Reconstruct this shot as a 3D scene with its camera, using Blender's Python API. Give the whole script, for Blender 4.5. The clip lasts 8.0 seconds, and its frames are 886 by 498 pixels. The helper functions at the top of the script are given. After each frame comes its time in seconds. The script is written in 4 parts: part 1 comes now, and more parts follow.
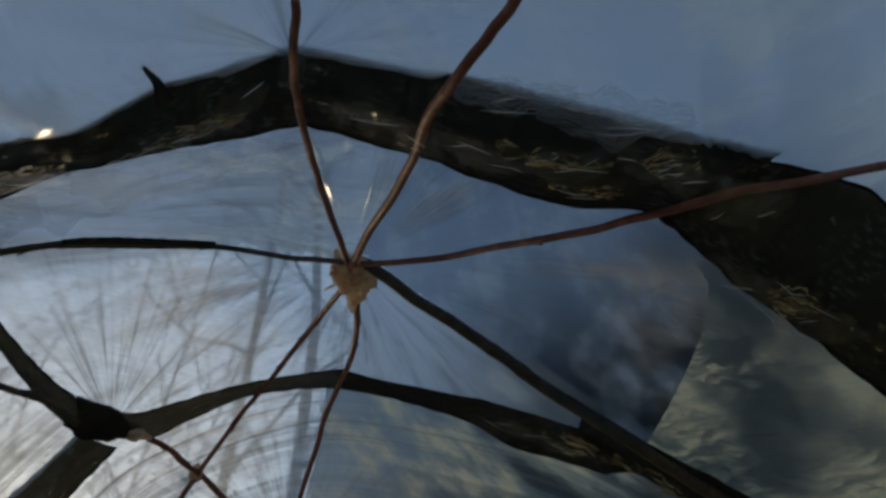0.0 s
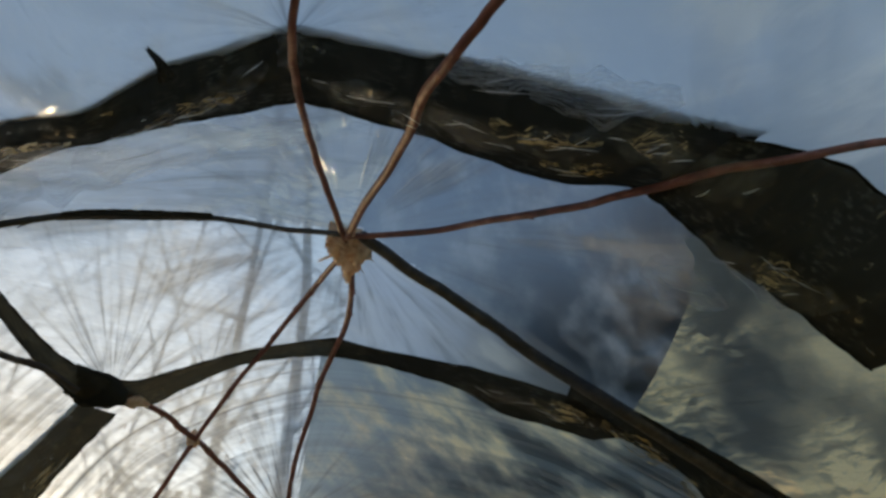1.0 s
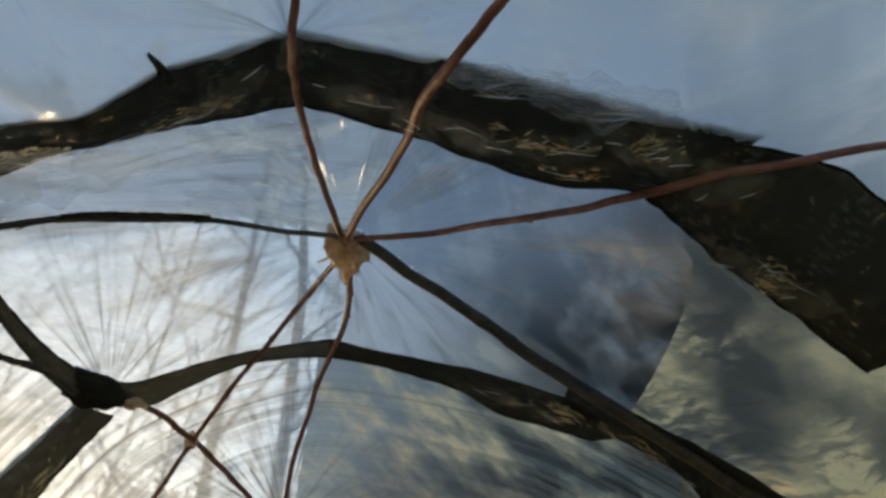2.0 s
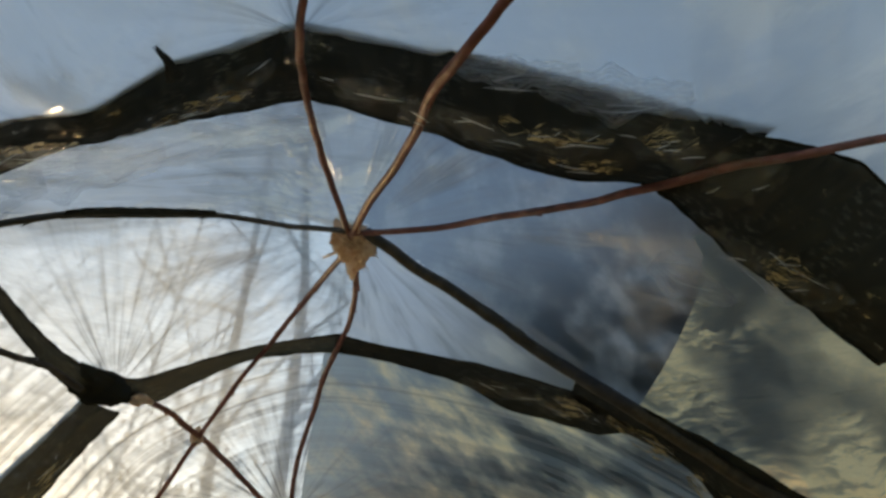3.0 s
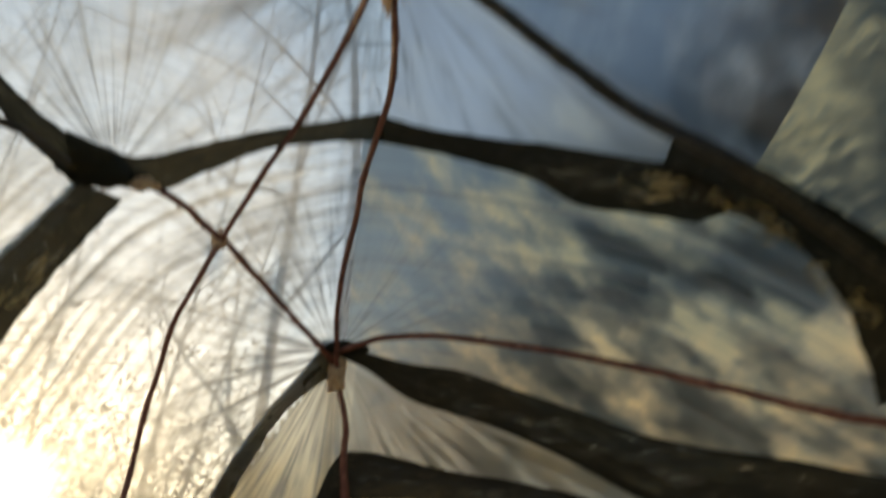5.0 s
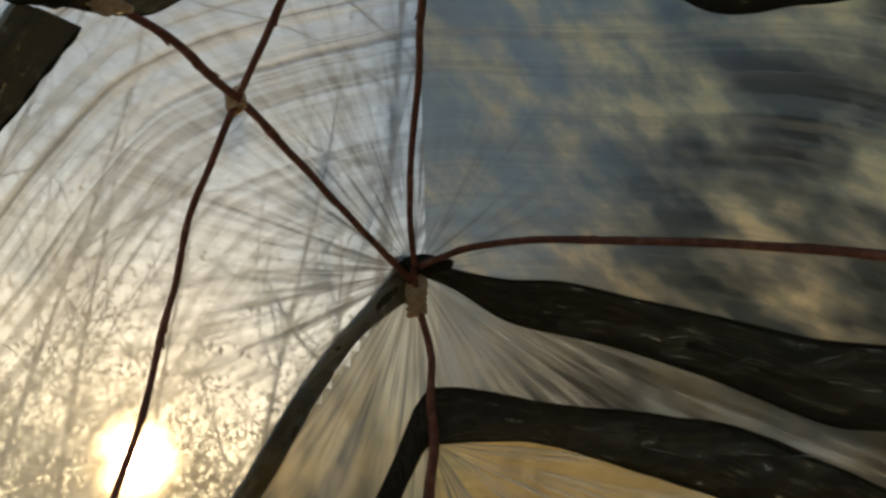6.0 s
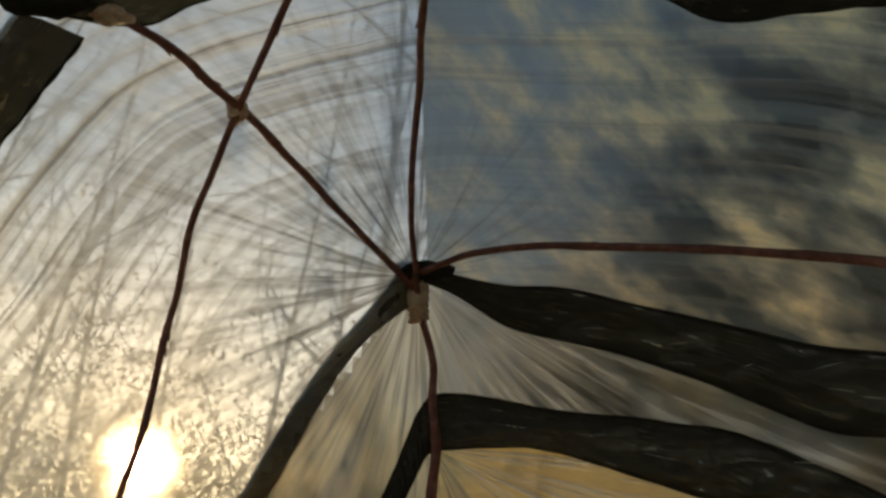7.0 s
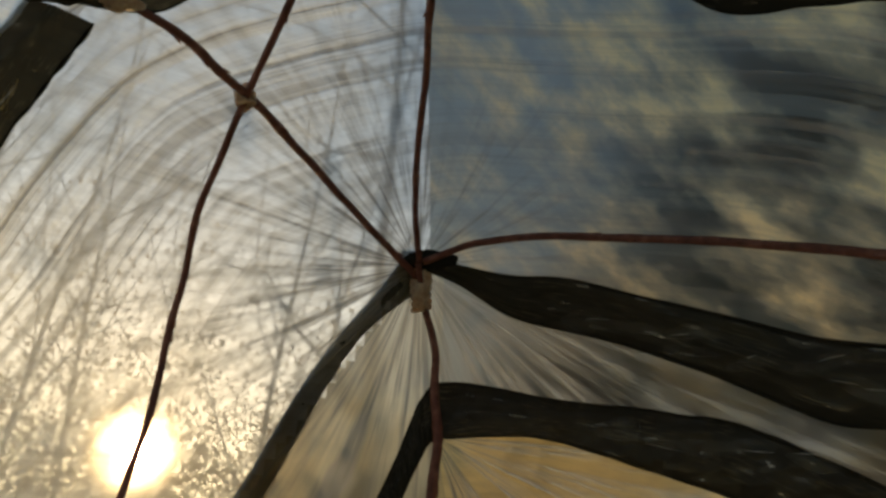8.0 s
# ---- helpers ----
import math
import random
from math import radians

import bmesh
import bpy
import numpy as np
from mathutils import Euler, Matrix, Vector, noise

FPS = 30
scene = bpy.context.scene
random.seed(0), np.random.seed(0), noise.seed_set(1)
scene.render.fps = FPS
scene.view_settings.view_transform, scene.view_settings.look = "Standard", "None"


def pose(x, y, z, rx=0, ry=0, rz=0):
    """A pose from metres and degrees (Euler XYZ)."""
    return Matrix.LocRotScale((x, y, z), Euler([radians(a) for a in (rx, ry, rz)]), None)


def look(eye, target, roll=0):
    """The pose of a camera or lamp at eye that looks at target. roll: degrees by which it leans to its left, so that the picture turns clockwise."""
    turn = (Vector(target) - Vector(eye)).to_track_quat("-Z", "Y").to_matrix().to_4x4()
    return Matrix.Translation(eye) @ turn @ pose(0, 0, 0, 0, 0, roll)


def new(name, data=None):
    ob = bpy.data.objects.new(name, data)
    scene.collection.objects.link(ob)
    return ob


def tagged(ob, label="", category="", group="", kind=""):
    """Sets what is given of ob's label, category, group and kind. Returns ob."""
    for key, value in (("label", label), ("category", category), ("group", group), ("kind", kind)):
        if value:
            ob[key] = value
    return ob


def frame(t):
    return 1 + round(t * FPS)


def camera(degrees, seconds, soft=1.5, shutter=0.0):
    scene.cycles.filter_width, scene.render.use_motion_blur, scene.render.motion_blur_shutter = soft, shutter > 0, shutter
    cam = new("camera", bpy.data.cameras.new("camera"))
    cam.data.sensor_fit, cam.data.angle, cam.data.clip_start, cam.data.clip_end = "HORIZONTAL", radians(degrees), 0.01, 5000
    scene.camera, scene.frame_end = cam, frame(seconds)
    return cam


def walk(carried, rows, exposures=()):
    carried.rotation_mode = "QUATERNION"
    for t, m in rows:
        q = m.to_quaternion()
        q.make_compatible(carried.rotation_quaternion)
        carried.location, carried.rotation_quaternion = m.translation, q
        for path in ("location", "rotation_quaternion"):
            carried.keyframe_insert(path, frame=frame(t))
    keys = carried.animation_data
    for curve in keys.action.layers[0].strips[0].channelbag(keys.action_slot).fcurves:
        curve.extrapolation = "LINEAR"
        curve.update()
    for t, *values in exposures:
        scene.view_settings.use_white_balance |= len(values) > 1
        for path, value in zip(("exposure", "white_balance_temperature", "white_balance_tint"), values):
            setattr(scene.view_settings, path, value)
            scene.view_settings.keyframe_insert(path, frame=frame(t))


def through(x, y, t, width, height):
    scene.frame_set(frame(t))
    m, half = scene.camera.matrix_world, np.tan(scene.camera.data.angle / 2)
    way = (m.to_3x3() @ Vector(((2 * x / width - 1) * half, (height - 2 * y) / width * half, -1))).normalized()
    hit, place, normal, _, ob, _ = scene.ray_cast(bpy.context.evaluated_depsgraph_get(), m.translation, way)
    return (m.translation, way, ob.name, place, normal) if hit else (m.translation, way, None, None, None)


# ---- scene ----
cam = camera(52.3, 8.0, soft=2.9, shutter=0.4)
PATH = [
    (0, (0.013, 0.466, 1.45), (-0.144, 2.048, 2.664), 3.4),
    (0.5, (0.014, 0.452, 1.446), (-0.14, 2.066, 2.616), 3.3),
    (1, (0.012, 0.452, 1.445), (-0.124, 2.079, 2.6), 3.0),
    (1.5, (0.011, 0.448, 1.445), (-0.118, 2.074, 2.603), 2.9),
    (3, (0.006, 0.452, 1.448), (-0.125, 2.088, 2.591), 2.6),
    (3.5, (-0.001, 0.451, 1.448), (-0.148, 2.078, 2.6), 2.8),
    (4, (-0.005, 0.453, 1.448), (-0.172, 2.072, 2.609), 3.1),
    (4.5, (-0.015, 0.474, 1.451), (-0.194, 2.128, 2.561), 2.5),
    (4.6, (-0.006, 0.494, 1.453), (-0.221, 2.166, 2.53), 4.2),
    (4.8, (0.015, 0.547, 1.437), (-0.235, 2.249, 2.457), 5.0),
    (5, (-0.011, 0.635, 1.443), (-0.26, 2.391, 2.368), 3.3),
    (5.2, (-0.024, 0.746, 1.44), (-0.357, 2.509, 2.323), 2.0),
    (6.3, (-0.035, 0.864, 1.473), (-0.516, 2.609, 2.324), 3.0),
    (6.5, (-0.035, 0.864, 1.472), (-0.515, 2.606, 2.33), 3.0),
    (7, (-0.033, 0.859, 1.469), (-0.511, 2.601, 2.328), 2.8),
    (7.5, (-0.037, 0.86, 1.469), (-0.51, 2.608, 2.317), 2.7),
    (8, (-0.039, 0.856, 1.468), (-0.512, 2.609, 2.306), 3.2),
]
walk(cam, [(t, look(eye, target, roll)) for t, eye, target, roll in PATH],
     [(0, 0.8, 6950, 10), (0.5, 1.12, 7400, 10), (1.0, 1.55, 7800, 10), (3.0, 1.72, 8500, 10), (3.5, 1.68, 8800, 10), (4.5, 1.55, 8900, 10), (5, 1.75, 9000, 10), (6.3, 0.98, 9400, 10), (8, 0.98, 9400, 10)])

# ---- light ----
SUN_AZ, SUN_EL = -32.9, 10.5
world = bpy.data.worlds.new("sky")
scene.world = world
world.use_nodes = True
wn = world.node_tree.nodes
sky = wn.new("ShaderNodeTexSky")
sky.sky_type = "NISHITA"
sky.sun_disc = False
sky.sun_elevation = radians(SUN_EL)
sky.sun_rotation = radians(SUN_AZ)
sky.air_density, sky.dust_density, sky.ozone_density = 1.0, 0.35, 1.5
world.node_tree.links.new(sky.outputs[0], wn["Background"].inputs[0])
wn["Background"].inputs[1].default_value = 0.1


def aim(az, el):
    a, e = radians(az), radians(el)
    return Vector((math.sin(a) * math.cos(e), math.cos(a) * math.cos(e), math.sin(e)))


sun = new("sun", bpy.data.lights.new("sun", "SUN"))
sun.data.energy, sun.data.angle, sun.data.color = 3.6, radians(0.6), (1.0, 0.77, 0.46)
sun.matrix_world = look(aim(SUN_AZ, SUN_EL) * 60, (0, 0, 0))


# ---- materials ----
class Mat:
    """A small helper to write node materials in few lines."""

    def __init__(self, name):
        self.m = bpy.data.materials.new(name)
        self.m.use_nodes = True
        self.t = self.m.node_tree
        self.t.nodes.clear()
        self.out = self.t.nodes.new("ShaderNodeOutputMaterial")

    def n(self, kind, links=()):
        node = self.t.nodes.new(kind)
        for key, v in dict(links).items():
            if isinstance(v, bpy.types.NodeSocket):
                self.t.links.new(v, node.inputs[key])
            else:
                node.inputs[key].default_value = v
        return node

    def coords(self, scale=(1, 1, 1), uv=False):
        c = self.n("ShaderNodeTexCoord")
        return self.n("ShaderNodeMapping", {0: c.outputs["UV" if uv else "Object"], "Scale": scale}).outputs[0]

    def noise(self, vec, scale, detail=4.0, rough=0.55):
        return self.n("ShaderNodeTexNoise", {"Vector": vec, "Scale": scale, "Detail": detail, "Roughness": rough}).outputs[0]

    def ramp(self, fac, stops):
        r = self.n("ShaderNodeValToRGB", {0: fac})
        while len(r.color_ramp.elements) < len(stops):
            r.color_ramp.elements.new(0.5)
        for e, (p, c) in zip(r.color_ramp.elements, stops):
            e.position = p
            e.color = (c, c, c, 1) if isinstance(c, (int, float)) else (*c, 1)
        return r.outputs[0]

    def math(self, op, a, b):
        node = self.n("ShaderNodeMath", {0: a, 1: b})
        node.operation = op
        return node.outputs[0]

    def bump(self, height, strength, distance):
        return self.n("ShaderNodeBump", {"Height": height, "Strength": strength, "Distance": distance}).outputs[0]

    def mix(self, fac, a, b):
        return self.n("ShaderNodeMixShader", {0: fac, 1: a, 2: b}).outputs[0]

    def done(self, shader):
        self.t.links.new(shader, self.out.inputs[0])
        return self.m


def gathers(m, obj, centres):
    """Pleats of gathered film that fan out from the joints: a value of 0 to 1."""
    total = None
    for place, facing, lines, reach, start, seed in centres:
        u = facing.cross(Vector((0, 0, 1))).normalized()
        v = u.cross(facing)
        rel = m.n("ShaderNodeVectorMath", {0: obj, 1: tuple(place)})
        rel.operation = "SUBTRACT"
        axes = []
        for axis in (u, v):
            dot = m.n("ShaderNodeVectorMath", {0: rel.outputs[0], 1: tuple(axis)})
            dot.operation = "DOT_PRODUCT"
            axes.append(dot.outputs["Value"])
        ang = m.math("ARCTAN2", axes[1], axes[0])
        length = m.n("ShaderNodeVectorMath", {0: rel.outputs[0]})
        length.operation = "LENGTH"
        rho = length.outputs["Value"]
        where = m.n("ShaderNodeCombineXYZ", {0: m.math("MULTIPLY", ang, lines), 1: m.math("MULTIPLY", rho, 5.0), 2: seed}).outputs[0]
        ridge = m.ramp(m.noise(where, 1.0, 3.0, 0.6), ((0.44, 0.0), (0.54, 0.25), (0.66, 1.0)))
        fade = m.math("POWER", 2.718, m.math("MULTIPLY", rho, -1.0 / reach))
        if start:
            fade = m.math("MULTIPLY", fade, m.ramp(rho, ((start, 0.0), (start + 0.12, 1.0))))
        one = m.math("MULTIPLY", ridge, fade)
        total = one if total is None else m.math("ADD", total, one)
    return total


def film_material(name, haze, clear, streaks, milky=0.25, centres=(), relief=0.45, sheen=0.3, blur=0.15, rough=0.1, dust_dapple=None,
                  dusty=(0.62, 0.64, 0.66), tint=(0.97, 0.97, 0.97), spread=1.06, halo=0.03, drawn=0.0, reach=0.16, ripple=0.0, patches=(5.5, 17, 0.62, 2.2), glint=0.5, folded=0.9, gold=(0.88, 0.8, 0.66)):
    """Thin stretched polythene: mostly clear, milky where it is stretched or gathered, glossy."""
    m = Mat(name)
    uv = m.coords((1, 1, 1), uv=True)
    obj = m.coords()
    fine = m.noise(m.n("ShaderNodeMapping", {0: uv, "Scale": (4, 34, 1), "Rotation": (0, 0, 0.25)}).outputs[0], 3.0, 5.0, 0.6)
    cloud = m.noise(obj, 7.0, 4.0)
    crinkle = m.noise(obj, 45.0, 5.0, 0.65)
    amount = m.math("MULTIPLY", m.ramp(fine, ((0.35, 1.0 - streaks), (0.72, 1.0))), m.ramp(cloud, ((0.3, 0.6), (0.7, 1.0))))
    height = m.math("ADD", m.math("MULTIPLY", fine, 0.25), m.math("MULTIPLY", crinkle, 0.1 if centres else 0.35))
    pleats = gathers(m, obj, centres) if centres else None
    light = None
    if drawn:
        # long stretch marks that follow the seam above, some clear and some milky
        seam = m.n("ShaderNodeUVMap")
        seam.uv_map = "seam"
        away = m.n("ShaderNodeSeparateXYZ", {0: seam.outputs[0]}).outputs[1]
        fade = m.math("MULTIPLY", m.ramp(away, ((0.0, 0.5), (0.02, 1.0), (0.3 * reach, 0.5), (reach, 0.0))), drawn)
        marks = []
        for place in (0.0, 3.7):
            bent = m.n("ShaderNodeMapping", {0: seam.outputs[0], "Scale": (1.3, 165.0, 1), "Location": (place, place, place)}).outputs[0]
            marks.append(m.math("MULTIPLY", m.ramp(m.noise(bent, 1.0, 4.0, 0.6), ((0.45, 0.0), (0.53, 0.35), (0.6, 1.0))), fade))
        pleats = m.math("ADD", pleats, marks[0]) if centres else marks[0]
        # the milky marks are whitened to paint bright glints along the seam
        light = m.math("MULTIPLY", marks[1], 0.75)
    if pleats is not None:
        amount = m.math("ADD", m.math("MULTIPLY", amount, 0.8), m.math("MULTIPLY", pleats, 0.3))
        height = m.math("ADD", height, pleats)
    nor = m.bump(height, relief, 0.004 if centres else 0.012)
    # light goes straight on through so thin a sheet, whatever its folds: it scatters about the normal of the round dome
    inward = m.n("ShaderNodeVectorMath", {0: (-0.03, 0.74, 1.46), 1: obj})
    inward.operation = "SUBTRACT"
    unit = m.n("ShaderNodeVectorMath", {0: inward.outputs[0]})
    unit.operation = "NORMALIZE"
    even = unit.outputs[0]

    def lobe(rough_, ior):
        return m.n("ShaderNodeBsdfRefraction", {"Color": (*tint, 1), "Roughness": rough_, "IOR": ior, "Normal": even}).outputs[0]

    through = m.n("ShaderNodeBsdfTransparent", {0: (clear[0], clear[1], clear[2], 1)}).outputs[0]
    near = m.mix(0.5, lobe(0.5, 1.008), lobe(0.65, 1.022))
    wide = m.mix(halo, lobe(0.62, spread), lobe(0.7, 1.22))
    white = (0.78, 0.84, 0.92, 1)
    if dust_dapple:
        # drawn-out patches of dust, whose paler golden milk paints sun dapples on the film
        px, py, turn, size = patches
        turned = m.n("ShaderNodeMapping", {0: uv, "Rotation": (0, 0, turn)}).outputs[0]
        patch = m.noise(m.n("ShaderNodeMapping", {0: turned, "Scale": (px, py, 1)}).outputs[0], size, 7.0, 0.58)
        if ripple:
            # wavy crests whiten the milk to paint glints along crinkles and folds
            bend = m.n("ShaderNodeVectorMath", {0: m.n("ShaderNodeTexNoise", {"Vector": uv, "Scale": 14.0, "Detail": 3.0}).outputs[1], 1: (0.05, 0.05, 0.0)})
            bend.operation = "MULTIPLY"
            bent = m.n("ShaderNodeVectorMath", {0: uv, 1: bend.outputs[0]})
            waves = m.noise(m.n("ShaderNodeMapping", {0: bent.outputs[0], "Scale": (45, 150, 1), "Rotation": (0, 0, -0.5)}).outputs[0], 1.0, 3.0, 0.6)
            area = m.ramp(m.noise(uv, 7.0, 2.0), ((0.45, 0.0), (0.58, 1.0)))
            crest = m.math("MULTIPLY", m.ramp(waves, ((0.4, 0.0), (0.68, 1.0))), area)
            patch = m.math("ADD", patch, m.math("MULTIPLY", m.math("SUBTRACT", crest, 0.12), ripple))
        milky = m.ramp(patch, ((0.42, dust_dapple[0]), (0.52, 0.4 * (dust_dapple[0] + dust_dapple[1])), (0.64, dust_dapple[1])))
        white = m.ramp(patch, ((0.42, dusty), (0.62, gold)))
    if light is not None:
        milky = m.math("MINIMUM", m.math("ADD", light, milky), 0.9)
    milk = m.mix(0.25 if dust_dapple else 0.1, m.n("ShaderNodeBsdfTranslucent", {0: white, "Normal": nor}).outputs[0], m.n("ShaderNodeBsdfDiffuse", {0: white, "Normal": nor}).outputs[0])
    gloss = m.n("ShaderNodeBsdfGlossy", {0: (1, 1, 1, 1), "Roughness": rough, "Normal": nor}).outputs[0]
    facing = m.n("ShaderNodeLayerWeight", {"Normal": nor}).outputs["Facing"]
    shine = m.math("ADD", 0.03, m.math("MULTIPLY", m.math("POWER", facing, 4.0), sheen))
    if pleats is not None:
        shine = m.math("MINIMUM", m.math("ADD", shine, m.math("MULTIPLY", pleats, glint)), 0.9)
    scatter = m.mix(milky, m.mix(blur, near, wide), milk)
    body = m.mix(m.math("MINIMUM", m.math("MULTIPLY", amount, haze), 0.985), through, scatter)
    if pleats is not None:
        # gathered folds lie several layers thick and let less light through; the hub's broad ones paint shadow streaks
        layers = m.n("ShaderNodeBsdfTranslucent", {0: (0.26, 0.27, 0.29, 1), "Normal": nor}).outputs[0]
        body = m.mix(m.math("MINIMUM", m.math("MULTIPLY", pleats, folded), 0.8), body, layers)
    return m.done(m.mix(shine, body, gloss))


def black_plastic(name, thin_base):
    m = Mat(name)
    obj = m.coords()
    uv = m.coords((2.0, 1.1, 1), uv=True)
    folds = m.noise(uv, 1.5, 2.0, 0.5)
    fine = m.noise(obj, 60.0, 3.0)
    nor = m.bump(m.math("ADD", folds, m.math("MULTIPLY", fine, 0.03)), 0.6, 0.012)
    matt = m.n("ShaderNodeBsdfDiffuse", {0: (0.018, 0.017, 0.015, 1), "Normal": nor}).outputs[0]
    gloss = m.n("ShaderNodeBsdfGlossy", {0: (1, 0.97, 0.9, 1), "Roughness": 0.16, "Normal": nor}).outputs[0]
    shiny = m.ramp(m.noise(m.n("ShaderNodeMapping", {0: uv, "Scale": (1.2, 2.6, 1)}).outputs[0], 2.4, 5.0, 0.65), ((0.54, 0.009), (0.62, 0.03), (0.7, 0.2)))
    black = m.mix(shiny, matt, gloss)
    thin = m.n("ShaderNodeBsdfTranslucent", {0: (0.4, 0.36, 0.26, 1), "Normal": nor}).outputs[0]
    # thin streaks along the strip let brown light through, to paint its golden glints
    streak = m.noise(m.n("ShaderNodeMapping", {0: uv, "Scale": (3.5, 16, 1)}).outputs[0], 1.3, 2.0, 0.5)
    place = m.ramp(m.noise(uv, 1.3, 2.0, 0.5), ((0.48, 0.0), (0.62, 1.0)))
    thin_glint = m.math("ADD", thin_base, m.math("MULTIPLY", m.math("MULTIPLY", m.ramp(streak, ((0.5, 0.0), (0.68, 1.0))), place), 0.14))
    return m.done(m.mix(thin_glint, black, thin))


def clear_backing():
    """The clear skin on the outer side of a black strip."""
    m = Mat("clear backing film")
    scuffed = m.ramp(m.noise(m.coords(), 30.0, 4.0), ((0.4, 0.06), (0.7, 0.14)))
    gloss = m.n("ShaderNodeBsdfGlossy", {0: (1, 1, 1, 1), "Roughness": 0.2}).outputs[0]
    return m.done(m.mix(scuffed, m.n("ShaderNodeBsdfTransparent", {0: (0.96, 0.96, 0.95, 1)}).outputs[0], gloss))


def gold_film():
    """Crumpled shiny film, torn over the black strips; its brown and gold folds paint sun glints."""
    m = Mat("torn film with painted gold glints")
    uv = m.coords((1, 1, 1), uv=True)
    folds = m.noise(m.n("ShaderNodeMapping", {0: uv, "Scale": (4, 40, 1)}).outputs[0], 3.0, 3.0, 0.6)
    facets = m.noise(m.coords(), 120.0, 3.0, 0.6)
    nor = m.bump(m.math("ADD", folds, m.math("MULTIPLY", facets, 0.4)), 1.0, 0.01)
    col = m.ramp(folds, ((0.42, (0.2, 0.15, 0.08)), (0.6, (0.85, 0.68, 0.4))))
    skin_ = m.n("ShaderNodeBsdfPrincipled", {"Base Color": col, "Roughness": 0.25, "Metallic": 0.35, "Normal": nor}).outputs[0]
    lit = m.n("ShaderNodeBsdfTranslucent", {0: col, "Normal": nor}).outputs[0]
    clear = m.n("ShaderNodeBsdfTransparent").outputs[0]
    gaps = m.ramp(m.math("ADD", m.math("MULTIPLY", folds, 0.6), m.math("MULTIPLY", m.noise(uv, 9.0, 3.0), 0.4)), ((0.5, 1.0), (0.57, 0.0)))
    return m.done(m.mix(gaps, m.mix(0.35, skin_, lit), clear))


def bark(name, a, b, c, scale=60.0, gloss=0.4):
    m = Mat(name)
    obj = m.coords()
    grain = m.noise(obj, scale, 5.0, 0.6)
    patch = m.noise(obj, scale * 0.2, 3.0)
    col = m.ramp(m.math("ADD", m.math("MULTIPLY", grain, 0.6), m.math("MULTIPLY", patch, 0.4)), ((0.32, a), (0.52, b), (0.7, c)))
    nor = m.bump(grain, 0.5, 0.3 / scale)
    return m.done(m.n("ShaderNodeBsdfPrincipled", {"Base Color": col, "Roughness": 0.6, "Specular IOR Level": gloss, "Normal": nor}).outputs[0])


def glue_material():
    m = Mat("tan glue and fibre")
    obj = m.coords()
    f = m.noise(obj, 140.0, 5.0, 0.7)
    col = m.ramp(f, ((0.35, (0.72, 0.48, 0.32)), (0.6, (1.0, 0.84, 0.68))))
    nor = m.bump(f, 0.8, 0.003)
    solid = m.n("ShaderNodeBsdfPrincipled", {"Base Color": col, "Roughness": 0.35, "Normal": nor}).outputs[0]
    thin = m.n("ShaderNodeBsdfTranslucent", {0: col, "Normal": nor}).outputs[0]
    return m.done(m.mix(0.6, solid, thin))


def foliage(name, a, b, scale=3.0):
    m = Mat(name)
    rnd = m.n("ShaderNodeNewGeometry").outputs["Random Per Island"]
    col = m.ramp(m.math("ADD", m.math("MULTIPLY", rnd, 0.6), m.math("MULTIPLY", m.noise(m.coords(), scale), 0.4)), ((0.2, a), (0.8, b)))
    d = m.n("ShaderNodeBsdfDiffuse", {0: col}).outputs[0]
    t = m.n("ShaderNodeBsdfTranslucent", {0: col}).outputs[0]
    return m.done(m.mix(0.4, d, t))


def ground_material():
    m = Mat("dry grass and leaf litter")
    obj = m.coords()
    col = m.ramp(m.math("ADD", m.math("MULTIPLY", m.noise(obj, 0.6, 6.0), 0.5), m.math("MULTIPLY", m.noise(obj, 12.0, 5.0), 0.5)),
                 ((0.35, (0.05, 0.045, 0.02)), (0.5, (0.13, 0.1, 0.045)), (0.65, (0.2, 0.16, 0.08))))
    nor = m.bump(m.noise(obj, 20.0, 5.0), 0.8, 0.05)
    return m.done(m.n("ShaderNodeBsdfPrincipled", {"Base Color": col, "Roughness": 0.9, "Normal": nor}).outputs[0])


FOIL = gold_film()
CRUMPLE = film_material("crumpled clear film", 0.03, (0.98, 0.98, 0.98), 0.5, 0.25, (), 0.08, 0.12, 0.15, 0.04)
LOOSE = film_material("loose hazy film", 0.5, (0.93, 0.93, 0.93), 0.5, 0.4, (), 0.08, 0.3, 0.2, 0.08)
FOLD_GLINT = film_material("milky film of fold glints", 0.9, (0.95, 0.95, 0.95), 0.1, 0.7, (), 0.05, 0.3, 0.3, 0.08)
BLACK = black_plastic("black polythene", 0.04)
THIN_BLACK = black_plastic("thin black polythene", 0.11)
BACKING = clear_backing()
RED_BARK = bark("red-brown rod bark", (0.075, 0.022, 0.017), (0.18, 0.056, 0.043), (0.32, 0.14, 0.105), 90.0)
DARK_BARK = bark("dark rod bark", (0.014, 0.011, 0.009), (0.04, 0.03, 0.024), (0.1, 0.075, 0.06), 90.0)
TREE_BARK = bark("grey tree bark", (0.03, 0.025, 0.02), (0.07, 0.055, 0.045), (0.13, 0.11, 0.09), 8.0, 0.0)
GLUE = glue_material()
NEEDLES = foliage("dark conifer needles", (0.012, 0.024, 0.014), (0.035, 0.06, 0.03))
DRY_LEAVES = foliage("dry golden leaves", (0.09, 0.07, 0.025), (0.22, 0.15, 0.05))
GROUND = ground_material()

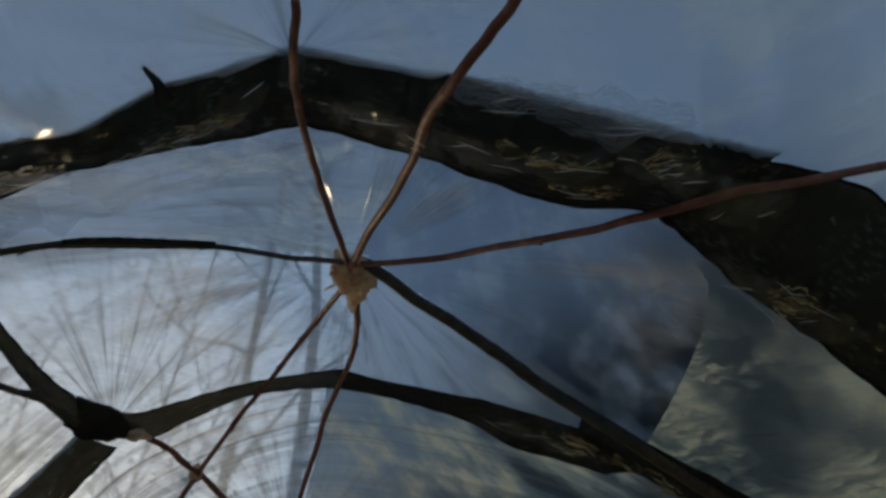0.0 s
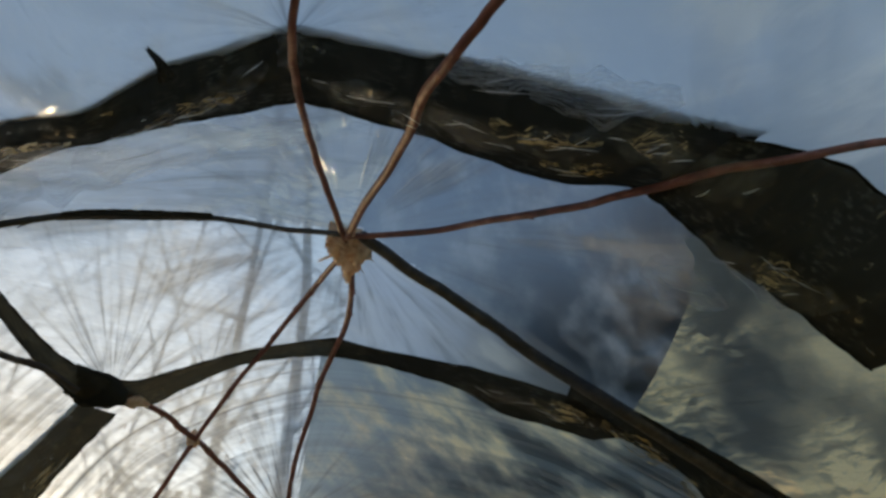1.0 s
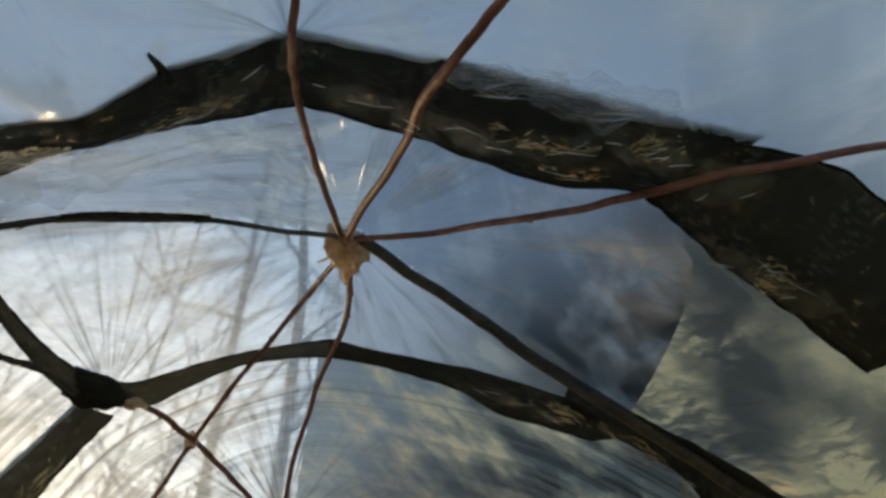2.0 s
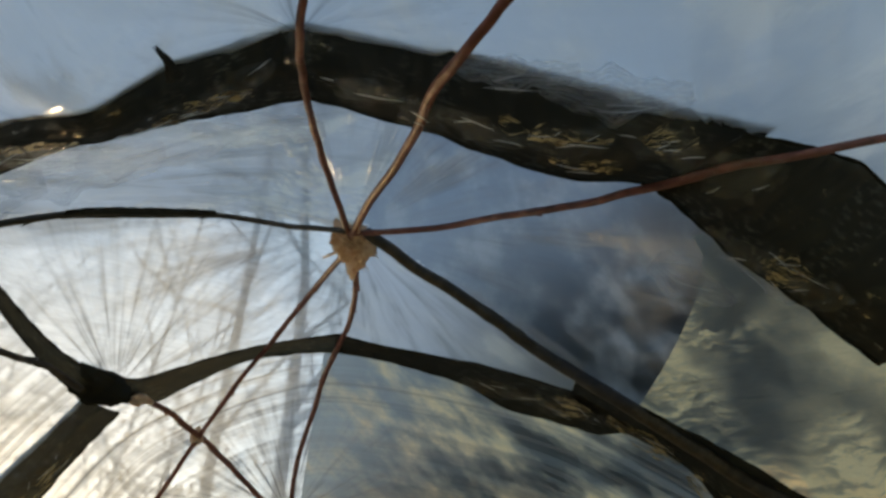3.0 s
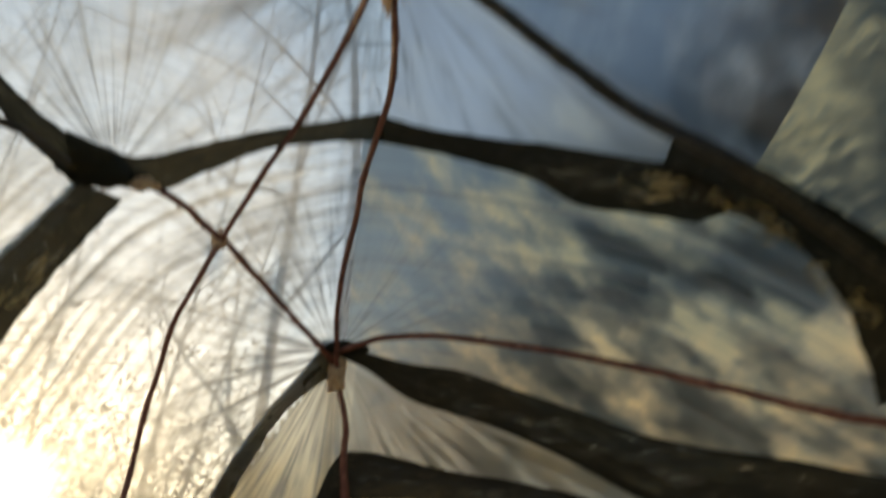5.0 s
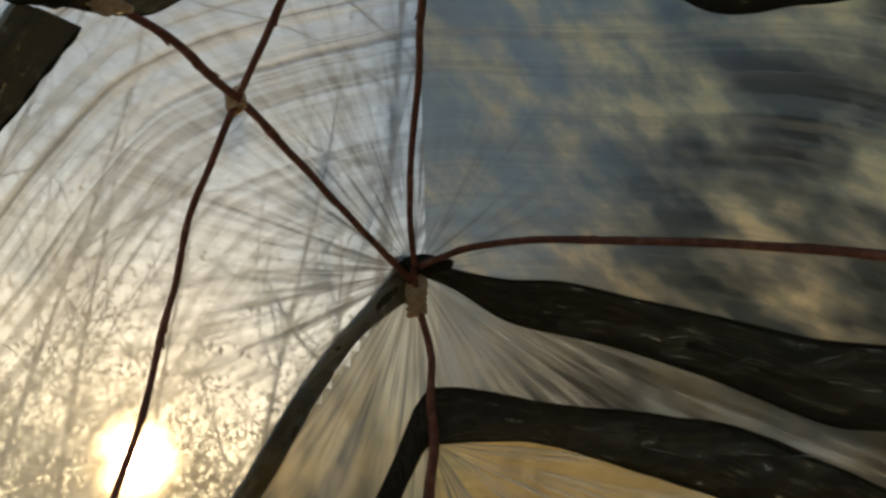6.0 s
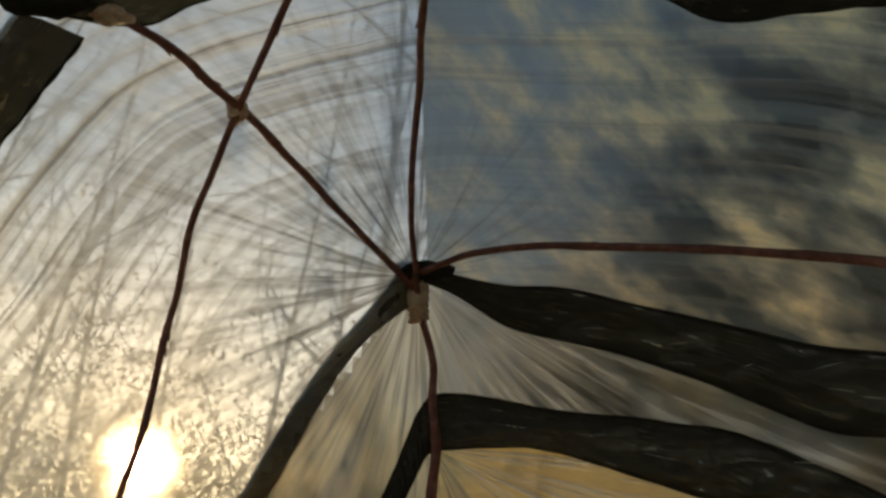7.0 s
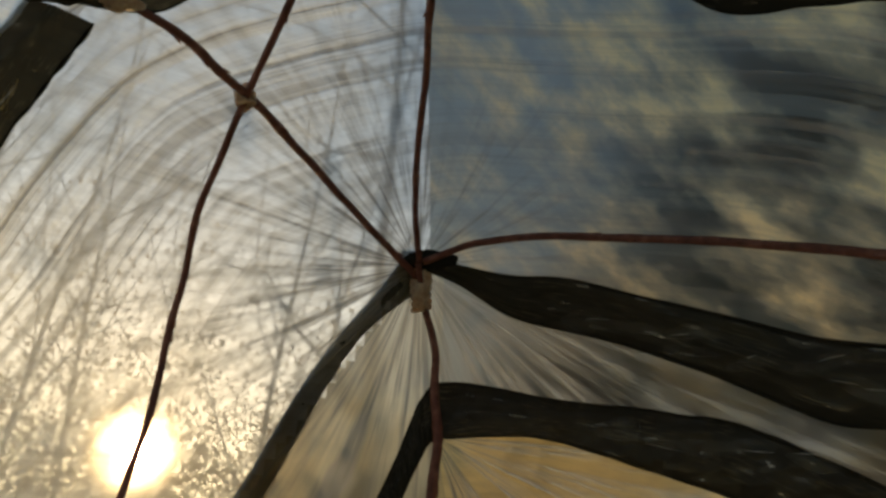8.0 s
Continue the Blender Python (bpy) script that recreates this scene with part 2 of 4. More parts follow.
# ---- the shape of the dome ----
# the film is stretched over these points: bearing and height in degrees, distance in metres from the middle of the dome
MIDDLE = Vector((-0.02, 0.62, 1.45))
FRONT = [
    (-12.9, 44.9, 0.582), (-29.1, 65.4, 0.39), (-2.9, 64.9, 0.373), (-22.6, 25.7, 0.841), (-13.2, 33, 0.856),
    (-29.6, 28.3, 0.758), (-26.2, 43.3, 0.681), (35.6, 55.6, 0.377), (-45.9, 60.1, 0.36), (-53.9, 52.5, 0.329),
    (-14.3, 20.2, 1.238), (6.1, 29.7, 0.808), (15.2, 31.3, 0.628), (14.2, 27.3, 0.741), (-25.3, 7.8, 0.846),
    (9.1, 18.8, 0.974), (-1.5, 20.8, 1.108), (-12.8, 11.4, 1.204), (7.8, 9.6, 0.983), (-6.2, 9.1, 1.139),
    (-21.1, 8.4, 1.075), (-31.5, 16.1, 0.795), (-68.3, 52.8, 0.337), (54.6, 55.9, 0.372), (38.4, 36.4, 0.485),
    (23.3, 24.5, 0.759), (-46.5, 38, 0.603), (-6.2, 73.3, 0.337),
]
SIDES = [
    (0, 90, 0.42), (120, 40, 0.7), (-120, 40, 0.7), (180, 40, 0.7), (180, 0, 0.95),
    (100, 0, 0.9), (-100, 0, 0.9), (180, 65, 0.5), (60, 10, 0.8), (-75, 10, 0.75),
    (60, 45, 0.6), (-75, 45, 0.6), (-20, -25, 1.05), (40, -25, 0.95), (-70, -25, 0.9),
    (130, -25, 1), (-130, -25, 1),
]
NODES = FRONT + SIDES
NODE_DIR = np.array([aim(a, e) for a, e, r in NODES])
NODE_R = np.array([r for a, e, r in NODES])


def kernel(d2):
    return np.sqrt(d2 + 0.08 ** 2)


def solve_skin():
    n = len(NODES)
    k = np.zeros((n + 1, n + 1))
    k[:n, :n] = kernel(((NODE_DIR[:, None] - NODE_DIR[None]) ** 2).sum(-1)) - 0.02 * np.eye(n)
    k[:n, n] = k[n, :n] = 1
    return np.linalg.solve(k, np.append(NODE_R, 0))


WEIGHTS = solve_skin()


def radius(d):
    """How far the film lies from the middle, along unit directions d (n x 3)."""
    d = np.atleast_2d(np.asarray(d, float))
    return kernel(((d[:, None] - NODE_DIR[None]) ** 2).sum(-1)) @ WEIGHTS[:-1] + WEIGHTS[-1]


def skin(az, el, inset=0.0):
    d = aim(az, el)
    return MIDDLE + d * (float(radius(d)[0]) - inset)


def spline(points, count):
    """Catmull-Rom through points (tuples of any length), resampled evenly to count."""
    p = np.array(points, float)
    p = np.vstack([2 * p[0] - p[1], p, 2 * p[-1] - p[-2]])
    dense = []
    for i in range(1, len(p) - 2):
        for s in np.linspace(0, 1, 24, endpoint=False):
            a, b, c, d = p[i - 1:i + 3]
            dense.append(0.5 * (2 * b + (c - a) * s + (2 * a - 5 * b + 4 * c - d) * s * s + (3 * b - a - 3 * c + d) * s ** 3))
    dense.append(p[-2])
    dense = np.array(dense)
    run = np.append(0, np.cumsum(np.linalg.norm(np.diff(dense, axis=0), axis=1)))
    want = np.linspace(0, run[-1], count)
    return np.stack([np.interp(want, run, dense[:, k]) for k in range(dense.shape[1])], 1)


def add_uv(me, name, uvs):
    layer = me.uv_layers.new(name=name)
    idx = np.empty(len(me.loops), dtype=np.int32)
    me.loops.foreach_get("vertex_index", idx)
    layer.data.foreach_set("uv", np.asarray(uvs, dtype=np.float32)[idx].ravel())


def mesh_object(name, verts, faces, material, parent=None, smooth=True, uvs=None):
    me = bpy.data.meshes.new(name)
    me.from_pydata([tuple(v) for v in verts], [], faces)
    me.materials.append(material)
    if uvs is not None:
        add_uv(me, "UVMap", uvs)
    me.polygons.foreach_set("use_smooth", [smooth] * len(me.polygons))
    me.update()
    ob = new(name, me)
    if parent:
        ob.parent = parent
    return ob


def thing(name, label, category, group="", kind=""):
    return tagged(new(name), label, category, group, kind)


def tube(points, radii, sides=10, lumps=0.0, seed=0):
    """Verts and faces of a capped tube along points."""
    pts = [Vector(p) for p in points]
    verts, faces = [], []
    side = None
    for i, p in enumerate(pts):
        t = (pts[min(i + 1, len(pts) - 1)] - pts[max(i - 1, 0)]).normalized()
        if side is None:
            side = t.orthogonal().normalized()
        side = (side - t * side.dot(t)).normalized()
        other = t.cross(side)
        for k in range(sides):
            a = 2 * math.pi * k / sides
            r = radii[i]
            if lumps:
                r *= 1 + lumps * noise.noise(Vector((p.x * 60 + math.cos(a), p.y * 60 + math.sin(a), p.z * 60 + seed)))
            verts.append(p + (side * math.cos(a) + other * math.sin(a)) * r)
    for i in range(len(pts) - 1):
        for k in range(sides):
            a, b = i * sides + k, i * sides + (k + 1) % sides
            faces.append((a, b, b + sides, a + sides))
    faces.append(tuple(range(sides - 1, -1, -1)))
    faces.append(tuple(range((len(pts) - 1) * sides, len(pts) * sides)))
    return verts, faces


def join(parts):
    verts, faces = [], []
    for v, f in parts:
        o = len(verts)
        verts += v
        faces += [tuple(k + o for k in q) for q in f]
    return verts, faces


# ---- ground ----
def build_ground():
    verts, faces = [(0, 0, 0)], []
    rings = [1, 2, 4, 7, 11, 16, 25, 40, 80, 200, 600, 2500]
    n = 48
    for r in rings:
        for k in range(n):
            a = 2 * math.pi * k / n
            h = 0.05 * noise.noise(Vector((r * math.cos(a) * 0.4, r * math.sin(a) * 0.4, 3))) * min(r, 10)
            verts.append((r * math.sin(a), r * math.cos(a), h if r > 2 else 0.0))
    for k in range(n):
        faces.append((0, 1 + (k + 1) % n, 1 + k))
    for i in range(len(rings) - 1):
        for k in range(n):
            a, b = 1 + i * n + k, 1 + i * n + (k + 1) % n
            faces.append((a, b, b + n, a + n))
    ob = mesh_object("ground", verts, faces, GROUND)
    tagged(ob, "dry winter grass and leaf litter under the trees", "ground", kind="structure")


build_ground()


# ---- film ----
PLEATS = [
    # bearing, height, count, size, reach
    (-12.9, 44.9, 17, 0.0007, 0.16),
    (-29.6, 28.3, 23, 0.0009, 0.2),
    (-14.3, 20.2, 27, 0.0012, 0.2),
    (-12.8, 11.4, 21, 0.0010, 0.15),
    (36.0, 54.0, 15, 0.0010, 0.16),
    (-29.1, 65.4, 14, 0.0008, 0.14),
    (12.0, 29.0, 19, 0.0009, 0.15),
]
# finer pleats: bearing, height, lines, reach, start
# the broad fan at the hub paints shadow streaks into the film
FANS = [(-30.0, 28.3, 16.0, 0.11, 0), (-12.9, 44.9, 6.0, 0.34, 0.05), (-28.6, 65.0, 9.0, 0.06, 0)]
MID_FANS = [(-14.2, 20.0, 12.0, 0.26, 0), (-14.2, 20.0, 24.0, 0.18, 0)]
DULL_FANS = [(-14.2, 20.0, 12.0, 0.12, 0)]
LOW_FANS = [(-14.2, 20.0, 10.0, 0.6, 0), (-14.2, 20.0, 26.0, 0.35, 0)]
FOOT_FANS = [(-12.9, 11.4, 15.0, 0.4, 0)]


def wrinkle(d, r):
    """Relief of the film in metres: pleats that run out from the joints, and slack folds."""
    h = np.zeros(len(d))
    p = d * r[:, None]
    for az, el, count, amp, reach in PLEATS:
        c = np.array(aim(az, el))
        u = np.cross(c, (0, 0, 1.0))
        u /= np.linalg.norm(u)
        v = np.cross(u, c)
        x, y = d @ u, d @ v
        rho = np.sqrt(x * x + y * y)
        ang = np.arctan2(y, x)
        front = (d @ c) > 0.3
        wob = ang + 0.12 * np.sin(3 * ang + az) + 0.25 * np.sin(rho * 9 + el)
        ridge = np.sin(count * wob) + 0.6 * np.sin(count * 1.7 * wob + 2.1 + az) + 0.35 * np.sin(count * 3.1 * wob + az)
        ridge = np.sign(ridge) * np.abs(ridge) ** 1.6
        h += front * amp * ridge * np.exp(-rho / reach) * np.clip(rho / 0.03, 0, 1)
    slack = np.array([noise.fractal(Vector(q) * 9.0, 1.0, 2.0, 4) for q in p])
    fold = np.array([1 - abs(noise.noise(Vector((q[0] * 22, q[1] * 9, q[2] * 9)))) for q in p])
    return h + 0.0025 * slack + 0.0022 * (fold ** 6)


def fan_centres(fans):
    return [(skin(az, el), aim(az, el), lines, reach, start, k * 7.3) for k, (az, el, lines, reach, start) in enumerate(fans)]


FILM = film_material("stretched clear film", 1.6, (0.9, 0.91, 0.92), 0.45, 0.46, fan_centres(FANS), 0.45, 0.3, 0.05, tint=(0.9, 0.91, 0.92), glint=0.35, folded=1.0)
MID_FILM = film_material("drawn clear film", 1.6, (0.92, 0.93, 0.94), 0.45, 0.42, fan_centres(MID_FANS), 0.45, 0.3, 0.05, tint=(0.94, 0.94, 0.94), drawn=0.7, reach=0.17, glint=0.35, folded=1.1)
# the dark tint puts the shade of the conifers behind into the film
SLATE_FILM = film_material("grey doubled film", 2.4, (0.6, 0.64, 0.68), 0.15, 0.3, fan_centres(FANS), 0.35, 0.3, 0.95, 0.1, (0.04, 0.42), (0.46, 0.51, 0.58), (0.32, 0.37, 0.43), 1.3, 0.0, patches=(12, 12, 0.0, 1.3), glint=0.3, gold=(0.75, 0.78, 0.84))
# golden patches stand for sun dapples, the low tint for dark trees behind
DULL_FILM = film_material("dusty doubled film with painted sun dapples", 2.4, (0.5, 0.53, 0.53), 0.2, 0.38, fan_centres(DULL_FANS), 0.28, 0.3, 0.95, 0.1, (0.13, 1.0), (0.36, 0.44, 0.48), (0.29, 0.33, 0.35), 1.3, 0.0, 0.4, 0.3, patches=(5, 11, 0.62, 2.4), glint=0.45, gold=(0.98, 0.8, 0.52))
LOW_FILM = film_material("pleated dusty film", 2.4, (0.5, 0.53, 0.53), 0.2, 0.38, fan_centres(LOW_FANS), 0.35, 0.3, 0.95, 0.1, (0.06, 0.24), (0.46, 0.47, 0.46), (0.3, 0.31, 0.3), 1.2, 0.0, patches=(7, 7, 0.0, 1.5), folded=1.5, glint=0.3, gold=(0.9, 0.78, 0.58))
# gold in the film colour stands in for low sunlight
WEDGE_FILM = film_material("pleated film with painted sun gold", 2.4, (0.6, 0.58, 0.5), 0.2, 0.38, fan_centres(LOW_FANS), 0.35, 0.3, 0.8, 0.1, (0.1, 0.36), (0.6, 0.54, 0.42), (0.42, 0.4, 0.35), 1.05, 0.0, patches=(9, 9, 0.0, 1.5), folded=1.5, glint=0.25, gold=(0.95, 0.8, 0.5))
TOP_FILM = film_material("milky blue film", 2.2, (0.7, 0.72, 0.75), 0.3, 0.5, fan_centres([(-28.6, 65.0, 4.0, 0.05, 0)]), 0.4, 0.3, 0.9, 0.1, (0.42, 0.85), (0.76, 0.81, 0.87), (0.86, 0.87, 0.9), 1.4, 0.0, patches=(4, 13, 0.2, 1.4), glint=0.1, gold=(0.92, 0.93, 0.95))
# the bright gold paints sunlit growth behind into the sheet
FOOT_FILM = film_material("film with sunlit gold painted in", 2.0, (0.7, 0.66, 0.55), 0.4, 0.5, fan_centres(FOOT_FANS), 0.35, 0.3, 0.9, 0.1, (0.55, 0.95), (0.8, 0.66, 0.38), (0.7, 0.66, 0.5), 1.1, 0.0, patches=(10, 10, 0.0, 1.5), folded=1.3, glint=0.4, gold=(0.98, 0.84, 0.5))
DRAPED = film_material("draped second film", 2.4, (0.6, 0.62, 0.66), 0.5, 0.3, fan_centres([(-45.5, 40.5, 9.0, 0.5, 0.03), (-12.9, 44.9, 9.0, 0.25, 0.05)]), 0.6, 0.3, 0.6, 0.1, (0.06, 0.7), (0.4, 0.43, 0.47), (0.54, 0.57, 0.61), 1.1, 0.0, ripple=0.3, patches=(3, 12, -0.4, 2.0), glint=0.05, gold=(0.92, 0.9, 0.86))
STREAKED = film_material("streaked grey film", 2.4, (0.6, 0.62, 0.66), 0.3, 0.3, fan_centres([(-12.9, 44.9, 8.0, 0.35, 0.03)]), 0.4, 0.3, 0.95, 0.1, (0.16, 0.55), (0.55, 0.57, 0.62), (0.66, 0.68, 0.73), 1.3, 0.0, patches=(5, 13, 0.5, 1.8), glint=0.1, gold=(0.88, 0.85, 0.82))
# tan patches and crests paint golden sunlight on the crinkles
CRINKLED = film_material("crinkled dusty film with painted gold glints", 2.4, (0.6, 0.62, 0.62), 0.5, 0.85, (), 0.8, 0.25, 0.9, 0.2, (0.25, 0.9), (0.4, 0.42, 0.4), (0.4, 0.45, 0.47), 1.3, 0.0, ripple=0.2, patches=(5, 5, 0.4, 1.3), gold=(0.95, 0.74, 0.44))


def build_film():
    az = np.concatenate([np.arange(-180, -76, 4.0), np.arange(-76, 66, 0.4), np.arange(66, 181, 4.0)])
    az[-1] = 180.0
    el = np.concatenate([np.arange(-57, 0, 3.0), np.arange(0, 78, 0.4), np.arange(78, 90.1, 1.5)])
    A, E = np.meshgrid(az, el)
    # the columns lean so that they run along the edge of the crinkled sheet
    lean = np.interp(A, (-10, 10, 30, 55), (0, 1, 1, 0))
    A = A + lean * (crinkle_from(E) - crinkle_from(36.0))
    a, e = np.radians(A.ravel()), np.radians(E.ravel())
    d = np.stack([np.sin(a) * np.cos(e), np.cos(a) * np.cos(e), np.sin(e)], 1)
    r = np.concatenate([radius(q) for q in np.array_split(d, 40)])
    # below the shoulder the film hangs down to the ground
    low = E.ravel() < -12
    wall = np.cos(np.radians(12.0)) / np.maximum(np.cos(e), 0.2)
    r = np.where(low, r * 0 + 0.98 * wall, r)
    r = r + np.where(low, 0, wrinkle(d, r))
    P = np.array(MIDDLE) + d * r[:, None]
    P[:, 2] = np.maximum(P[:, 2], 0.004)
    P = P.reshape(len(el), len(az), 3)
    cover = thing("film_cover", "clear stretched plastic film over a rod dome, pleated at the joints", "plastic cover")

    def limit(curve, x):
        return np.interp(x, [c[0] for c in curve], [c[1] for c in curve])

    upper = [(-180, 50), (-76, 50), (-54, 46), (-40, 57), (-26, 62), (0, 63), (23, 58), (36, 46), (40, 35), (60, 30), (180, 30)]
    lower = [(-180, 25), (-60, 30), (-45, 34), (-31, 28.5), (-20, 32.5), (-12, 34), (0, 32), (10, 30), (20, 24), (28, 17), (180, 17)]
    third = [(-180, 5), (-24, 2), (-21, 9), (-14.5, 20), (-12, 19.6), (-6, 18), (0, 16.2), (9, 12.8), (30, 6), (180, 5)]
    # a second, dusty sheet begins at the middle rod, and a crinkled one beyond it
    panels = {}

    def panel_of(j, i):
        x, y = A[i, j] + 1e-6, el[i]
        row = sum(y >= limit(curve, x) for curve in (third, lower, upper))
        if row == 3:
            return row, TOP_FILM
        if row == 2:
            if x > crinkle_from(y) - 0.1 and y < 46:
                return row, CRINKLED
            if y > thin_rod(x) and x <= side_rod(y):
                return row, DRAPED
            if x <= -12.0:
                return row, FILM
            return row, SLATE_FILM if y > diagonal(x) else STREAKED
        if row == 1:
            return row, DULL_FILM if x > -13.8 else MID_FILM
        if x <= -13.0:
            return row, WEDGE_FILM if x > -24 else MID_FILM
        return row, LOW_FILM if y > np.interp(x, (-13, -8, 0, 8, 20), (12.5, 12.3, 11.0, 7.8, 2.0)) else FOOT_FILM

    for j in range(len(az) - 1):
        for i in range(len(el) - 1):
            panels.setdefault(panel_of(j, i), []).append((i, j))
    for (row, material), cells in panels.items():
        keep = {}
        verts, faces, uvs = [], [], []
        for i, j in cells:
            corner = []
            for c in ((i, j), (i, j + 1), (i + 1, j + 1), (i + 1, j)):
                if c not in keep:
                    keep[c] = len(verts)
                    verts.append(P[c])
                    uvs.append((A[c] / 90.0, el[c[0]] / 90.0))
                corner.append(keep[c])
            faces.append(tuple(corner))
        ob = mesh_object("film_panel", verts, faces, material, cover, uvs=uvs)
        if row < 2:
            places = np.array(uvs) * 90.0
            add_uv(ob.data, "seam", seam_uv(places[:, 0], places[:, 1]))
        if material not in (FILM, MID_FILM, TOP_FILM):
            tagged(ob, "crinkled sheet of film with sunlit gold painted in" if material is CRINKLED else "sheet of film coloured golden as if sunlit" if material in (FOOT_FILM, WEDGE_FILM) else ("crumpled grey second sheet of film" if material is DRAPED else "dusty doubled sheet of film"))


SEAM = [(-39.5, 4.0), (-37.0, 10.0), (-34.5, 16.0), (-32.5, 21.0), (-29.3, 26.0), (-25.0, 29.2), (-19.0, 32.0), (-12.0, 33.5), (0.0, 32.5), (10.0, 30.0), (20.0, 24.0), (28.0, 17.0)]


def seam_uv(x, y):
    """Run along the main seam and distance from it, in right angles, for many places."""
    line = spline([(a * math.cos(radians(25)), e) for a, e in SEAM], 120)
    p = np.stack([x * math.cos(radians(25)), y], 1)
    run = np.append(0, np.cumsum(np.linalg.norm(np.diff(line, axis=0), axis=1)))
    best, along = np.full(len(p), 900.0), np.zeros(len(p))
    for k, (a, b) in enumerate(zip(line, line[1:])):
        n = np.linalg.norm(b - a)
        s = np.clip((p - a) @ (b - a) / n ** 2, 0, 1)
        gap = np.linalg.norm(p - a - s[:, None] * (b - a), axis=1)
        along = np.where(gap < best, run[k] + s * n, along)
        best = np.minimum(gap, best)
    return np.stack([along, best], 1) / 90.0


def side_rod(y):
    """Bearing of the red rod that rises from the hub, at a height."""
    return np.interp(y, (45.1, 49.6, 53.9, 58.5, 64.8), (-12.9, -11.3, -8.7, -6.3, -2.5))


def thin_rod(x):
    """Height of the thin dark rod at a bearing."""
    return np.interp(x, (-49.5, -46.3, -42.6, -38.0, -27.3, -21.7, -12.9), (35.5, 37.7, 39.9, 41.5, 43.3, 43.9, 45.1))


def diagonal(x):
    """Height of the thick dark rod at a bearing."""
    return np.interp(x, (-12, -4.8, 1.9, 7.8, 12.9, 17.4, 22.9), (46, 41.8, 37.6, 33.4, 30.2, 26.2, 21.0))


def crinkle_from(y):
    """Bearing at which the crinkled sheet begins, at a height."""
    return np.interp(y, (28, 31.5, 40, 44), (12.0, 15.5, 24.0, 27.0))


build_film()


# ---- black strips over the seams ----
def seam_strip(top, bottom, label, inset=0.013, crumple=0.003, seed=0, inset_top=None, material=BLACK):
    n, m = 90, 12
    t, b = spline(top, n), spline(bottom, n)
    rows = {}
    verts, uvs, faces = [], [], []
    for layer in (0, 1):
        for i in range(n):
            for j in range(m):
                s = j / (m - 1)
                edge = 1.0 if 0 < j < m - 1 else 0.0
                q = t[i] * (1 - s) + b[i] * s
                # ragged edges
                if not edge:
                    q = q + (b[i] - t[i]) * 0.025 * noise.noise(Vector((i * 0.13, j, seed)))
                d = aim(*q)
                c = noise.fractal(Vector((i * 0.09, s * 2.2, seed + 0.5)), 1.0, 2.0, 4)
                lift = (inset if inset_top is None else inset_top + (inset - inset_top) * min(1.0, s * 2.2)) + 0.6 * crumple * c + 0.004 * math.sin(math.pi * s) + (0.0012 if layer else 0.0)
                verts.append(MIDDLE + d * (float(radius(d)[0]) - lift))
                uvs.append((i / n * 3 + seed, s))
    size = n * m
    for i in range(n - 1):
        for j in range(m - 1):
            a = i * m + j
            faces.append((a, a + m, a + m + 1, a + 1))
            a += size
            faces.append((a, a + 1, a + m + 1, a + m))
    for i in range(n - 1):
        for j, flip in ((0, 0), (m - 1, 1)):
            a = i * m + j
            f = (a, a + size, a + m + size, a + m)
            faces.append(f[::-1] if flip else f)
    for i, flip in ((0, 1), (n - 1, 0)):
        for j in range(m - 1):
            a = i * m + j
            f = (a, a + size, a + 1 + size, a + 1)
            faces.append(f[::-1] if flip else f)
    strip = thing("seam_strip", label, "plastic strip", "black strips along the film seams")
    sheet = mesh_object("sheet", verts, faces, material, strip, uvs=uvs)
    sheet.data.materials.append(BACKING)
    # the edges are rolled over
    for j in (0, m - 1):
        line = [Vector(verts[size + i * m + j]) for i in range(n)]
        wide = [(Vector(verts[size + i * m]) - Vector(verts[size + i * m + m - 1])).length for i in range(n)]
        thick = [min(0.0006 + 0.0014 * abs(noise.noise(Vector((i * 0.11, seed, j)))), 0.08 * wide[i]) + 0.00005 for i in range(n)]
        mesh_object("rolled_edge", *tube(line, thick, 6), material, strip)
    sheet.data.polygons.foreach_set("material_index", [int(min(f) < size) for f in faces])
    return strip


BAND = "crinkled black plastic strip taped along a film seam"
WIDE = "wide black plastic strip with torn glinting film on it"
strip_a = seam_strip([(-52.0, 41.0), (-53.1, 44.4), (-55.1, 48.9), (-55.5, 53.0), (-49.5, 58.5), (-39.7, 61.8), (-29.5, 65.9)], [(-48.5, 38.5), (-49.2, 41.0), (-48.2, 44.2), (-46.6, 48.5), (-40.0, 52.4), (-31.8, 55.2), (-23.6, 58.8)], BAND, seed=1, inset_top=-0.006)
strip_b = seam_strip([(-29.1, 66.0), (-15.1, 66.9), (2.0, 67.1), (17.8, 64.8), (29.9, 60.9), (38.2, 56.0), (42.7, 52.4)], [(-23.7, 59.0), (-12.4, 58.8), (-3.7, 58.3), (7.0, 55.9), (16.1, 54.0), (23.4, 53.0), (28.8, 51.0)], WIDE, seed=2, inset=0.013, inset_top=-0.006)
strip_c = seam_strip([(41.3, 54.0), (44.8, 48.5), (45.7, 42.9), (45.5, 37.9), (43.9, 32.4)], [(26.9, 52.4), (29.0, 48.0), (30.8, 43.9), (33.8, 38.7), (36.0, 31.5)], WIDE, seed=3, inset=0.016)
